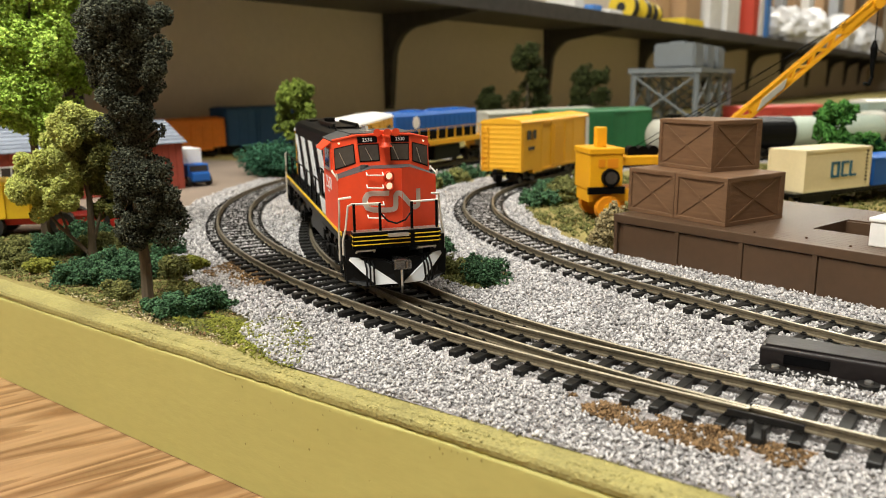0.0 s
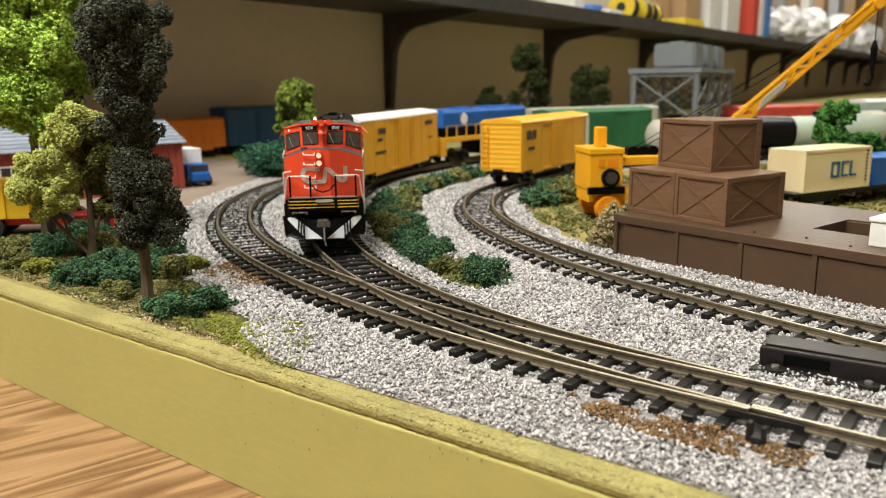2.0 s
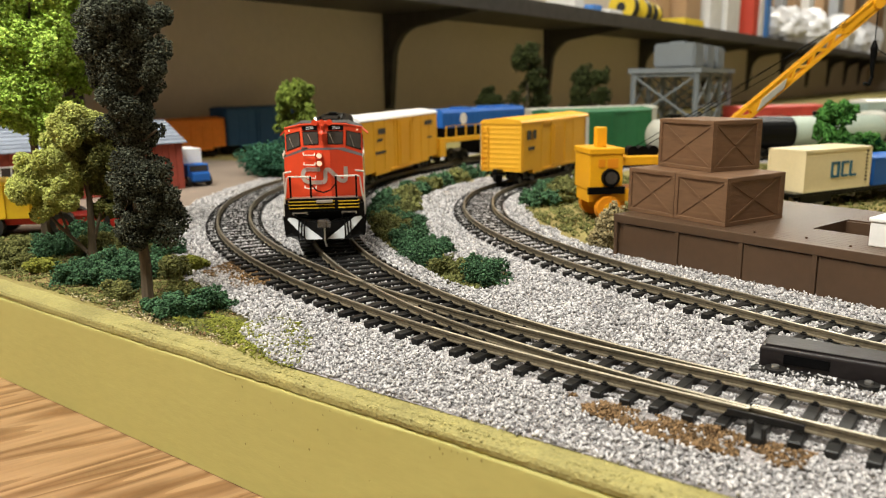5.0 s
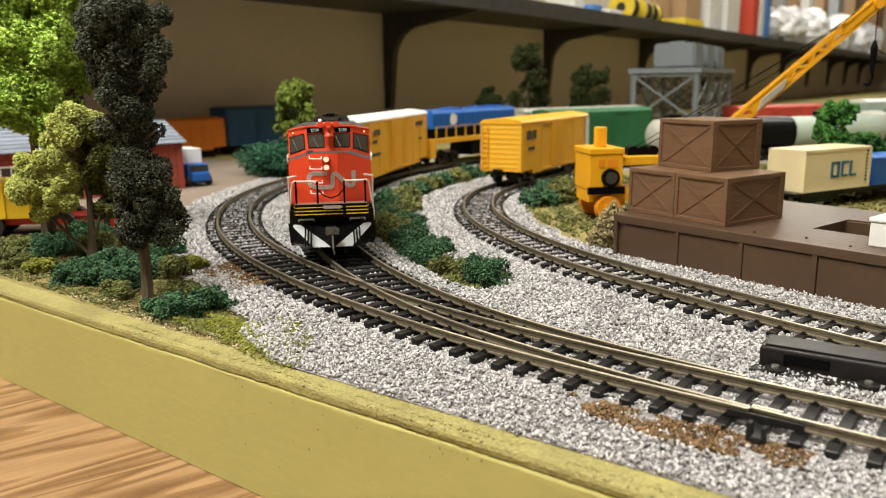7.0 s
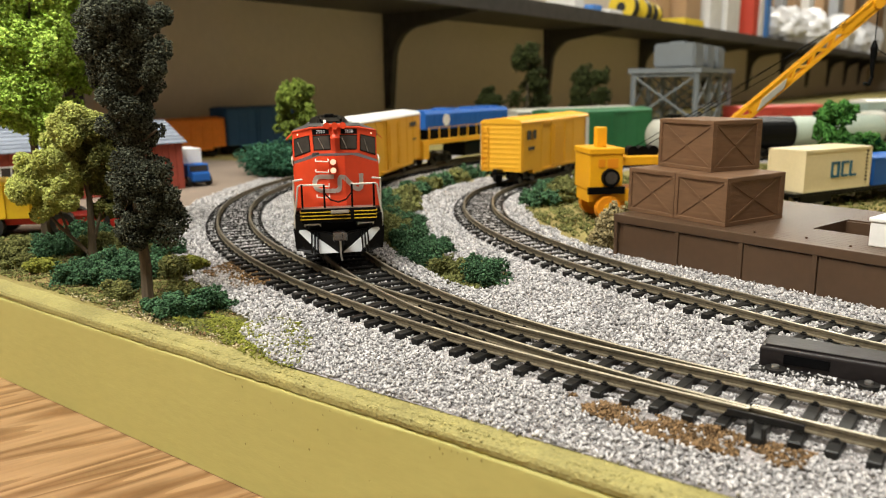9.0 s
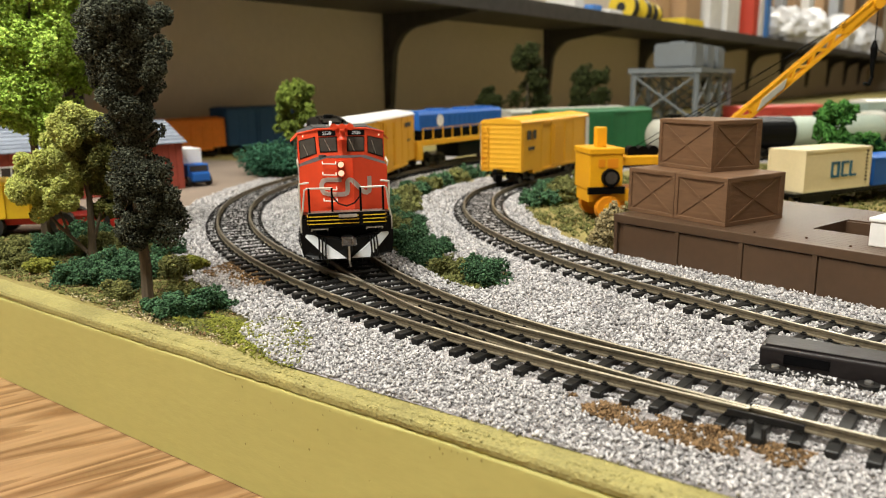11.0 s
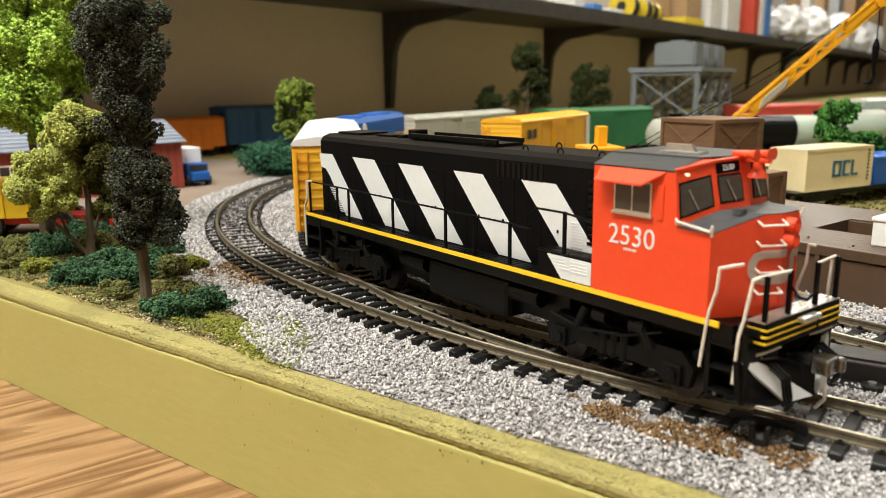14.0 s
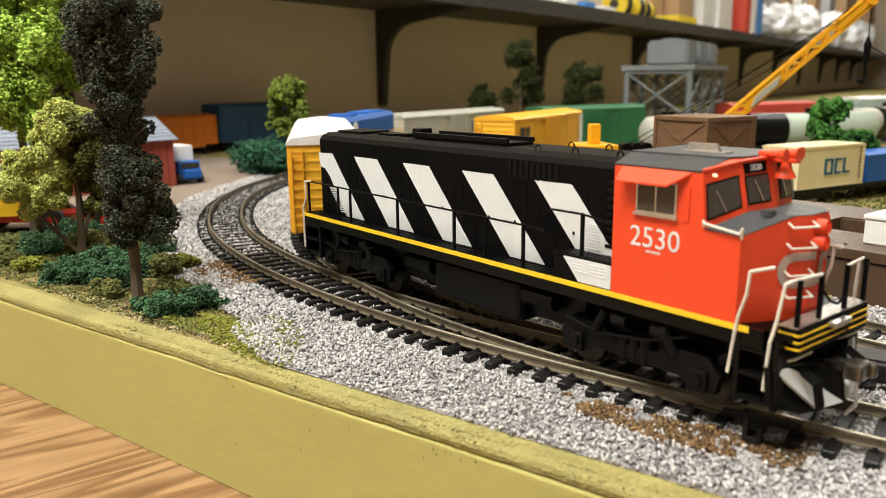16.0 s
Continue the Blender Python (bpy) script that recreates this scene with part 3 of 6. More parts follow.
# ---- the red, black and white diesel locomotive ----
def build_locomotive():
    loco = thing("diesel_locomotive", at(0, 0, RT), "red, black and white striped model diesel locomotive on the track", "locomotive")
    W = 17.1
    # frame
    bm = boxes((-91, 92, -W + 0.2, W - 0.2, 18.3, 22.3), (-88, 86, -7, 7, 12, 18.5))
    part("frame", bm, M_FRAME, loco)
    for s in (-1, 1):
        part("sill_stripe", boxes((-91.2, 89, s * (W - 0.3), s * (W + 0.12), 21.2, 22.45)), M_YELLOWLINE, loco, "thin yellow stripe along the sill")
    # walkway treads
    for s in (-1, 1):
        bm = boxes((-90, 55, s * 11, s * (W - 0.1), 22.3, 22.6))
        for i in range(70):
            x = -89 + i * 2.05
            box(bm, x, x + 0.7, s * 11.8, s * (W - 0.6), 22.6, 22.75)
        part("walkway", bm, M_BLACK, loco)
    # long hood
    bm = bmesh.new()
    extrude_x(bm, [(-11.4, 22.4), (-11.4, 49.9), (-10.2, 51.4), (-7.5, 52.4), (7.5, 52.4), (10.2, 51.4), (11.4, 49.9), (11.4, 22.4)], -87.5, 55)
    bmesh.ops.bevel(bm, geom=[e for e in bm.edges if all(abs(v.co.x + 87.5) < 0.1 for v in e.verts)], offset=1.2, segments=2, affect="EDGES")
    hood = part("long_hood", bm, M_BLACK, loco)
    # hood door seams and latches, raised a little
    for s in (-1, 1):
        bm = bmesh.new()
        for i in range(26):
            x = -82 + i * 5.2
            box(bm, x - 0.12, x + 0.12, s * 11.3, s * 11.5, 24, 44)
            if i % 2:
                box(bm, x + 0.7, x + 1.3, s * 11.3, s * 11.75, 32.6, 33.4)
        box(bm, -86, 55, s * 11.3, s * 11.52, 44.2, 44.5)
        part("door_seam", bm, M_BLACK, hood)
        # radiator and vent grilles
        bm = bmesh.new()
        for i in range(9):
            box(bm, 15 + i * 2.1, 16.1 + i * 2.1, s * 11.3, s * 11.6, 45, 49.5)
        for i in range(9):
            z = 31 + i * 1.9
            box(bm, 48.5, 52.5, s * 11.3, s * 11.7, z, z + 0.9)
        part("grille", bm, M_FRAME, hood)
        # white slanting stripes
        for a, b in ((-88, -77.5), (-62.7, -48.4), (-33.7, -20.2), (-4.4, 8.9), (24.8, 37.5)):
            lo, hi = a + 20.2, b + 20.0
            poly = [(a, 45.1), (b, 45.1), (hi, 23.0), (lo, 23.0)]
            if a < -87:
                poly = [(-87.3, 44.9), (b, 45.1), (hi, 23.0), (-69.0, 23.0), (-79.5, 36.5), (-83.2, 39.5), (-86.3, 39.7)]
            if b > 30:
                poly = [(24.8, 45.1), (37.5, 45.1), (49.4, 31.9), (54.9, 25.5), (54.9, 23.0), (44.8, 23.0)]
            bm = bmesh.new()
            prism(bm, poly, s * 11.3, s * 11.56)
            part("stripe", bm, M_WHITE, hood, "white slanting stripe")
        bm = bmesh.new()
        for k in range(9):
            box(bm, 43.0, 47.2 - max(0, k - 5) * 0.55, s * 11.5, s * 11.75, 29.8 + k * 0.75, 30.15 + k * 0.75)
        part("louvre", bm, M_WHITE, hood, "white louvred vent")
        bm = bmesh.new()
        for k in range(12):
            box(bm, -72.5 - k * 0.75, -65.5 - k * 0.75, s * 11.5, s * 11.72, 24.2 + k * 0.8, 24.55 + k * 0.8)
        part("louvre", bm, M_WHITE, hood, "white louvred vent")
        # box beside the cab with a tread on its top
        bm = boxes((37, 54.9, s * 11, s * (W - 0.2), 22.4, 28.6), bev=0.2)
        bb = part("battery_box", bm, M_BLACK, loco)
        bm = boxes((36.8, 54.9, s * 11.2, s * (W - 0.1), 28.6, 29.0))
        for i in range(14):
            box(bm, 37.2 + i * 1.25, 37.8 + i * 1.25, s * 11.6, s * (W - 0.3), 29.0, 29.2)
        part("tread", bm, M_FRAME, bb)
        bm = bmesh.new()
        prism(bm, [(40.2, 28.4), (54.8, 28.4), (54.8, 22.8), (45.2, 22.8)], s * (W - 0.25), s * (W - 0.02))
        part("stripe", bm, M_WHITE, bb, "white slanting stripe")
        bm = bmesh.new()
        for k in range(4):
            box(bm, 41.6 + k * 0.7, 46 + k * 0.7, s * (W - 0.1), s * (W + 0.08), 27.6 - k * 0.8, 27.9 - k * 0.8)
            box(bm, 48.5, 53.5, s * (W - 0.1), s * (W + 0.08), 27.4 - k * 0.8, 27.7 - k * 0.8)
        part("louvre", bm, M_WHITE, bb, "white louvred vent")
    # roof fittings
    bm = boxes((-35, 8, -5, 5, 52.4, 53.3), (-35, 8, -5.6, -4.4, 53.1, 54.5), (-35, 8, 4.4, 5.6, 53.1, 54.5), bev=0.15)
    part("roof_grille", bm, M_FRAME, hood)
    bm = boxes((-40.5, -36, -2.6, 2.6, 52.3, 55.4), bev=0.4)
    part("exhaust_stack", bm, M_FRAME, hood)
    bm = boxes((-60, -50, -3, 3, 52.3, 53.1), (-47, -43, -3, 3, 52.3, 53.4), (-82, -66, -6, 6, 52.3, 53.3), bev=0.2)
    part("roof_hatch", bm, M_FRAME, hood)
    bm = bmesh.new()
    for x in (2, 20, 33, 47):
        for s in (-1, 1):
            tube(bm, [(x, s * 6.5, 52.2), (x + 0.3, s * 6.5, 53.3), (x + 1.1, s * 6.5, 53.75), (x + 1.9, s * 6.5, 53.3), (x + 2.2, s * 6.5, 52.2)], 0.2)
    part("lift_ring", bm, M_FRAME, hood)
    # handrails along the hood
    for s in (-1, 1):
        y = s * (W - 0.5)
        xs = (-87, -66, -58, -30, -2, 11, 26, 45.7)
        for x in xs:
            zt = 39.2 if x > 40 else 33.8
            zb = 22.3 if x < 40 else 29.0
            bm = boxes((x - 0.5, x + 0.5, y - 0.25, y + 0.25, 18.6 if x < 40 else zb, zt))
            bmesh.ops.create_icosphere(bm, subdivisions=1, radius=0.55, matrix=Matrix.Translation((x, y, zt)))
            part("stanchion", bm, M_BLACK, loco)
        part("handrail", tube(bmesh.new(), [(-87, y, 34.5), (26, y, 33.9), (34, y, 33.6)], 0.3), M_BLACK, loco)
        part("handrail", tube(bmesh.new(), [(33.5, y, 37.3), (36, y, 39.3), (45.7, y, 39.3), (55, y, 38.2)], 0.3), M_BLACK, loco)
    # cab
    V = {}
    bm = bmesh.new()

    def v(n, x, y, z):
        for s, t in ((-1, "r"), (1, "l")):
            V[n + t] = bm.verts.new((x, s * y, z))
    v("a", 55, W, 22.4), v("b", 86, W, 22.4), v("c", 93, 3, 22.4)
    v("d", 86, W, 40.1), v("e", 91.3, 6.6, 43.7), v("f", 93, 3, 43.7)
    v("g", 78, W, 40.4), v("h", 82.4, 9, 43.6), v("i", 84.0, 0.01, 43.9)
    v("j", 76.9, W, 52.1), v("k", 80.6, 9.6, 53.7), v("l", 82, 0.01, 54.1)
    v("m", 55, W, 52.1), v("n", 55, 11.5, 54.3), v("o", 78.5, 10.5, 54.2)

    def fc(*names):
        for t in "rl":
            try:
                bm.faces.new([V[q + t] for q in names])
            except ValueError:
                pass
    fc("a", "b", "d", "g", "j", "m")
    fc("b", "c", "f", "e", "d")
    fc("g", "h", "k", "j"), fc("h", "i", "l", "k")
    fc("j", "k", "o", "n", "m"), fc("k", "l", "o")
    for q in (("cr", "cl", "fl", "fr"), ("nr", "or", "ol", "nl"), ("or", "lr", "ll", "ol"), ("ar", "mr", "nr", "nl", "ml", "al"), ("ir", "il", "ll", "lr")):
        bm.faces.new([V[t] for t in q])
    cab = part("cab", bm, M_RED, loco, "bright red wide-nosed cab")
    # nose top, dark grey
    for s in (-1, 1):
        bm = bmesh.new()
        q = [(85.8, s * (W - 0.4), 40.2), (91.0, s * 6.4, 43.8), (92.7, s * 2.9, 43.8), (92.7, 0, 43.8), (83.6, 0, 44.0), (82.0, s * 9, 43.8), (77.8, s * (W - 0.1), 40.6)]
        vs = [bm.verts.new(p) for p in q] + [bm.verts.new((p[0], p[1], p[2] - 0.6)) for p in q]
        n = len(q)
        bm.faces.new(vs[:n])
        bm.faces.new(vs[n:][::-1])
        for i in range(n):
            bm.faces.new((vs[i], vs[(i + 1) % n], vs[n + (i + 1) % n], vs[n + i]))
        part("nose_top", bm, M_ROOFGREY, cab, "dark grey nose top")
        # roof panels
        bm = bmesh.new()
        patch(bm, [(55.0, s * 17.25, 52.1), (76.7, s * 17.25, 52.1), (78.4, s * 10.6, 54.25), (55.0, s * 11.5, 54.3)][::s], 0, 1, 0, 1, 0.3)
        part("roof_panel", bm, M_ROOFGREY, cab, "dark grey cab roof")
        # red trim along the roof front
        part("roof_trim", tube(bmesh.new(), [(76.9, s * W, 52.3), (80.8, s * 9.6, 54.0), (82.2, s * 0.1, 54.4)], 0.4), M_RED, cab)
        # front windows
        outer = [(78, s * W, 40.4), (82.4, s * 9, 43.6), (80.6, s * 9.6, 53.7), (76.9, s * W, 52.1)]
        mid = [(82.4, s * 9, 43.6), (84.0, 0, 43.9), (82, 0, 54.1), (80.6, s * 9.6, 53.7)]
        sg = 1 if s < 0 else -1
        for P, (u0, u1, v0, v1) in ((outer, (0.1, 0.86, 0.17, 0.74)), (mid, (0.08, 0.76, 0.18, 0.69))):
            if sg < 0:
                P, u0, u1 = [P[1], P[0], P[3], P[2]], 1 - u1, 1 - u0
            fr = part("window_frame", patch(bmesh.new(), P, u0 - 0.035, u1 + 0.035, v0 - 0.035, v1 + 0.035, 0.12), M_BLACK, cab)
            part("pane", patch(bmesh.new(), P, u0, u1, v0, v1, 0.22), M_GLASS, fr)
            a = [Vector(p) for p in P]
            lo = (a[0] + a[1]) / 2 * 0.82 + (a[2] + a[3]) / 2 * 0.18
            hi = (a[0] * 0.7 + a[1] * 0.3) * 0.4 + (a[3] * 0.7 + a[2] * 0.3) * 0.6
            out = (a[1] - a[0]).cross(a[3] - a[0]).normalized() * 0.5
            part("wiper", tube(bmesh.new(), [lo + out, hi + out], 0.15), M_STEEL, fr)
        # number board with the road number
        P = mid if sg > 0 else [mid[1], mid[0], mid[3], mid[2]]
        nb = (0.05, 0.75) if sg > 0 else (0.25, 0.95)
        board = part("number_board", patch(bmesh.new(), P, nb[0], nb[1], 0.76, 0.97, 0.2), M_BLACK, cab)
        a = [Vector(p) for p in P]
        ex, ey = (a[1] - a[0]).normalized(), (a[3] - a[0]).normalized()
        ez = ex.cross(ey).normalized()
        u = sum(nb) / 2
        c = (a[0] * (1 - u) + a[1] * u) * 0.14 + (a[3] * (1 - u) + a[2] * u) * 0.86 + ez * 0.25
        lettering("road_number", "2530", 1.75, M_WHITE, board, Matrix.Translation(c) @ Matrix((ex, ez.cross(ex), ez)).transposed().to_4x4())
        # side window, visor, grab irons, number
        fr = part("side_window", boxes((61.2, 71.4, s * W, s * (W + 0.3), 42.0, 49.2)), M_STEEL, cab, "silver framed cab side window")
        part("pane", boxes((61.7, 66.0, s * W, s * (W + 0.42), 42.6, 48.8)), M_GLASS, fr)
        part("pane", boxes((66.5, 70.9, s * W, s * (W + 0.42), 42.6, 48.8)), M_GLASS, fr)
        part("window_sill", boxes((60.8, 71.8, s * W, s * (W + 0.7), 41.5, 42.1)), M_STEEL, fr)
        bm = bmesh.new()
        vs = [(57, s * W, 51.4), (74.5, s * W, 51.4), (70.5, s * (W + 2.9), 48.6), (57.5, s * (W + 2.9), 48.6)]
        lo = [bm.verts.new(p) for p in vs]
        up_ = [bm.verts.new((p[0], p[1], p[2] + 0.4)) for p in vs]
        bm.faces.new(lo), bm.faces.new(up_[::-1])
        for i in range(4):
            bm.faces.new((lo[i], lo[(i + 1) % 4], up_[(i + 1) % 4], up_[i]))
        part("sun_visor", bm, M_RED, cab, "red visor over the side window")
        part("wind_deflector", boxes((72.8, 74.4, s * W, s * (W + 0.25), 41.5, 48.9)), M_RED, cab)
        R = Matrix(((1, 0, 0), (0, 0, -1), (0, 1, 0))) if s < 0 else Matrix(((-1, 0, 0), (0, 0, 1), (0, 1, 0)))
        lettering("road_number", "2530", 6.5, M_WHITE, cab, Matrix.Translation((66.2, s * (W + 0.02), 36.5)) @ R.to_4x4())
        bm = bmesh.new()
        for k in range(6):
            box(bm, 64.2 + k * 0.62, 64.6 + k * 0.62, s * W, s * (W + 0.06), 33.3, 33.9)
        part("small_print", bm, M_WHITE, cab)
        part("grab_iron", tube(bmesh.new(), [(78, s * 17.3, 41), (78, s * 17.6, 42.3), (78.3, s * 17.7, 41.8), (86, s * 17.5, 40.7), (86.4, s * 17.5, 41.8), (86.2, s * 17.2, 39.8)], 0.3), M_WIRE, cab)
    # nose emblem of two flowing band letters, pale grey
    def nx(y):
        return 93.0 if abs(y) < 3 else 93.0 - (abs(y) - 3) * 7 / 14.1

    def band(path, w=1.75):
        bm = bmesh.new()
        pts = []
        for (a, b) in zip(path[:-1], path[1:]):
            for k in range(5):
                pts.append((a[0] + (b[0] - a[0]) * k / 5, a[1] + (b[1] - a[1]) * k / 5))
        pts.append(path[-1])
        P = np.array(pts)
        d = np.gradient(P, axis=0)
        d /= np.hypot(d[:, 0], d[:, 1])[:, None]
        nn = np.stack([-d[:, 1], d[:, 0]], 1) * w / 2
        rows = []
        for p, q in zip(P, nn):
            r = []
            for k in (1, -1):
                y, z = p + q * k
                r.append(bm.verts.new((nx(y) + 0.4, y, z)))
            rows.append(r)
        for a, b in zip(rows[:-1], rows[1:]):
            bm.faces.new((a[0], b[0], b[1], a[1]))
        g = bmesh.ops.solidify(bm, geom=list(bm.faces), thickness=0.3)
        return bm
    cpath = [(-1.3, 35.5), (-6.5, 35.5), (-8.2, 35.0), (-8.9, 33.6), (-8.9, 31.9), (-8.2, 30.5), (-6.5, 29.9), (-0.6, 29.9)]
    npath = [(-0.6, 29.9), (0.6, 30.3), (0.9, 31.5), (0.9, 34.5), (1.5, 35.4), (2.6, 35.3), (7.2, 30.3), (8.4, 29.9), (9.4, 30.4), (9.6, 31.5), (9.6, 36.2)]
    M_EMB = material("pale_grey_emblem", (0.68, 0.65, 0.6), 0.5, vary=0.06, bump=0.02)
    part("emblem", band(cpath), M_EMB, cab, "pale grey flowing band emblem")
    part("emblem", band(npath), M_EMB, cab, "pale grey flowing band emblem")
    # nose door edge, grab irons, headlights
    part("nose_door", boxes((92.9, 93.25, 3.1, 3.35, 24, 43.2), (92.9, 93.2, -2.6, -2.35, 24, 43.2)), M_RED, cab)
    for z in (27.3, 31.8, 37.4, 41.6):
        bm = tube(bmesh.new(), [(nx(8) + 0.1, -8.2, z + 0.9), (nx(8) + 1.3, -8.2, z), (nx(3) + 1.3, -3.3, z), (nx(3) + 0.1, -3.3, z + 0.9)], 0.24)
        part("grab_iron", bm, M_WIRE, cab)
    M_LENS = glow("headlight_lens", (1.0, 0.8, 0.52), 0.9)
    for z in (41.4, 38.1):
        bm = bmesh.new()
        for r_, x_ in ((1.5, 95.2), (1.2, 95.2)):
            bmesh.ops.create_cone(bm, cap_ends=False, segments=20, radius1=r_, radius2=r_, depth=x_ - 92.6, matrix=Matrix.Translation(((x_ + 92.6) / 2, -1.4, z)) @ Matrix.Rotation(math.pi / 2, 4, "Y"))
        hs = part("headlight", bm, M_RED, cab, "round headlight in a red housing")
        bm = bmesh.new()
        cyl(bm, (93.2, -1.4, z), (93.7, -1.4, z), 1.15, n=18)
        part("lens", bm, M_LENS, hs, "lit headlight lens")
    bm = bmesh.new()
    vs = [bm.verts.new(p) for p in ((55, -11.6, 54.35), (78.4, -10.6, 54.35), (81.6, 0, 54.35), (78.4, 10.6, 54.35), (55, 11.6, 54.35))]
    r = bmesh.ops.extrude_face_region(bm, geom=[bm.faces.new(vs)])
    bmesh.ops.translate(bm, vec=(0, 0, 0.35), verts=[q for q in r["geom"] if isinstance(q, bmesh.types.BMVert)])
    part("roof_panel", bm, M_ROOFGREY, cab, "dark grey cab roof")
    # horns and bell
    bm = bmesh.new()
    for y, x in ((-3.2, 86.5), (0, 87.5), (3.2, 86.5)):
        cyl(bm, (81, y * 0.6, 55.1), (x - 1.5, y, 55.1), 0.5, 0.7, n=10)
        cyl(bm, (x - 1.5, y, 55.1), (x, y, 55.1), 0.7, 1.35, n=14)
    box(bm, 80, 83, -2.5, 2.5, 54.2, 55.6, bev=0.3)
    part("horn", bm, M_RED, cab, "red three-chime air horn")
    bm = bmesh.new()
    cyl(bm, (85.0, 0, 50.2), (85.0, 0, 50.7), 2.1, 1.9, n=20)
    cyl(bm, (85.0, 0, 50.7), (85.0, 0, 51.8), 1.9, 1.25, n=20)
    cyl(bm, (85.0, 0, 51.8), (85.0, 0, 53.4), 1.25, 0.95, n=16)
    box(bm, 81.6, 87.6, -0.9, 0.9, 53.3, 54.3, bev=0.25)
    part("bell", bm, M_RED, cab, "red bell under the horn")
    bm = prism(bmesh.new(), [(64.6, 54.6), (64.8, 56.6), (71.4, 56.6), (72.6, 54.6)], -4.2, -3.2)
    box(bm, 64.0, 74.2, -5.4, -1.8, 54.6, 55.0)
    part("antenna", bm, M_STEEL, cab, "silver block antenna on the roof")
    # small lamps in the upper corners of the cab front, and a round cap on the nose
    for s in (-1, 1):
        bm = bmesh.new()
        cyl(bm, (77.6, s * 15.0, 51.4), (78.7, s * 15.0, 51.3), 0.32, n=10)
        part("corner_lamp", bm, M_LENS, cab, "small lit corner lamp")
    bm = bmesh.new()
    cyl(bm, (86.3, -8.0, 43.2), (86.3, -8.0, 44.5), 1.5, 1.35, n=18)
    part("sand_cap", bm, M_ROOFGREY, cab)
    # front platform, anticlimber, pilot and plow
    bm = boxes((86, 96.8, -15.5, 15.5, 20.6, 22.3), bev=0.2)
    deck = part("front_platform", bm, M_FRAME, loco)
    bm = boxes((93.4, 97.4, -14.6, 14.6, 23.5, 23.75))
    for i in range(3):
        for j in range(19):
            box(bm, 93.8 + i * 1.25, 94.5 + i * 1.25, -14 + j * 1.5, -13.3 + j * 1.5, 23.75, 23.9)
    part("tread_plate", bm, M_STEEL, deck, "bright silver tread plate")
    bm = boxes((93.8, 97.8, -14.8, 14.8, 17.9, 23.6), bev=0.5)
    ac = part("anticlimber", bm, M_BLACK, loco)
    for z in (19.3, 20.7, 22.1):
        for a, b in ((-14.5, 4.5), (6, 14.5)):
            part("stripe", boxes((97.7, 98.05, a, b, z, z + 0.32)), M_YELLOWLINE, ac, "thin yellow line")
        for s in (-1, 1):
            part("stripe", boxes((93.8, 97.8, s * 14.7, s * 14.95, z, z + 0.42)), M_YELLOWLINE, ac, "thin yellow line")
    part("drop_step", boxes((97.3, 99.4, -3.2, 3.8, 21.8, 22.9), bev=0.2), M_STEEL, ac, "bright tread plate")
    for s in (-1, 1):
        for x0, x1 in ((87.5, 94.4), (-89.8, -80.2)):
            for z in (17.5, 12.4, 7.2):
                part("step", boxes((x0, x1, s * 12.5, s * W, z, z + 0.7)), M_FRAME, loco)
            for xp in (x0 - 1.1, x1):
                part("step_plate", boxes((xp, xp + 1.0, s * 12, s * W, 6.5, 21)), M_FRAME, loco)
            part("step_back", boxes((x0, x1, s * 12, s * 12.5, 7, 21)), M_FRAME, loco)
        # grab rails at the steps and over the platform
        y = s * 17.4
        part("grab_rail", tube(bmesh.new(), [(85.3, y, 12), (86.3, y, 21), (86.8, y, 24.3), (88.2, y, 29), (88.6, y, 33.7), (91.5, s * 14, 34.5)], 0.38), M_WIRE, loco, "pale wire grab rail")
        part("grab_rail", tube(bmesh.new(), [(93, y, 10.5), (93.6, y, 20.6), (94.1, s * 16.5, 24.5), (94.8, s * 15.6, 32.1), (95.8, s * 14.6, 32.8), (96.8, s * 5.4, 32.8)], 0.38), M_WIRE, loco, "pale wire grab rail")
        part("grab_rail", tube(bmesh.new(), [(-90.5, y, 9), (-90.5, y, 24), (-88, y, 28), (-88, y, 34.4), (-84, y, 35)], 0.38), M_WIRE, loco, "pale wire grab rail")
        for yy in (14, 5.4):
            part("stanchion", boxes((96.4, 97.2, s * yy - 0.4, s * yy + 0.4, 20.0, 33.0)), M_BLACK, loco)
        part("grab_rail", tube(bmesh.new(), [(95.4, s * 7.5, 16.4), (97, s * 7.5, 17.3), (97, s * 13.5, 17.3), (95.4, s * 13.5, 16.4)], 0.3), M_WIRE, loco)
        # plow half with its white chevron
        bm = bmesh.new()
        pl = [(94.3, s * 18.0, 15.6), (96.3, s * 4, 13.8), (100.3, 0, 12.2), (101.3, 0, 5.8), (98.3, s * 12, 5.8), (95, s * 17.4, 7.4)]
        a = [bm.verts.new(p) for p in pl]
        b = [bm.verts.new((p[0] - 1.2, p[1], p[2])) for p in pl]
        bm.faces.new(a), bm.faces.new(b[::-1])
        for i in range(6):
            bm.faces.new((a[i], a[(i + 1) % 6], b[(i + 1) % 6], b[i]))
        plow = part("plow", bm, M_FRAME, loco)
        bm = bmesh.new()
        P = [(94.7, s * 17.2, 15.3), (96.2, s * 12.8, 14.8), (101.2, s * 1.0, 6.4), (99.4, s * 8.0, 6.1)]
        a = [bm.verts.new((p[0] + 0.15, p[1], p[2])) for p in P]
        b = [bm.verts.new((p[0] - 0.9, p[1], p[2])) for p in P]
        bm.faces.new(a), bm.faces.new(b[::-1])
        for i in range(4):
            bm.faces.new((a[i], a[(i + 1) % 4], b[(i + 1) % 4], b[i]))
        part("chevron", bm, M_WHITE, plow, "white slanting chevron")
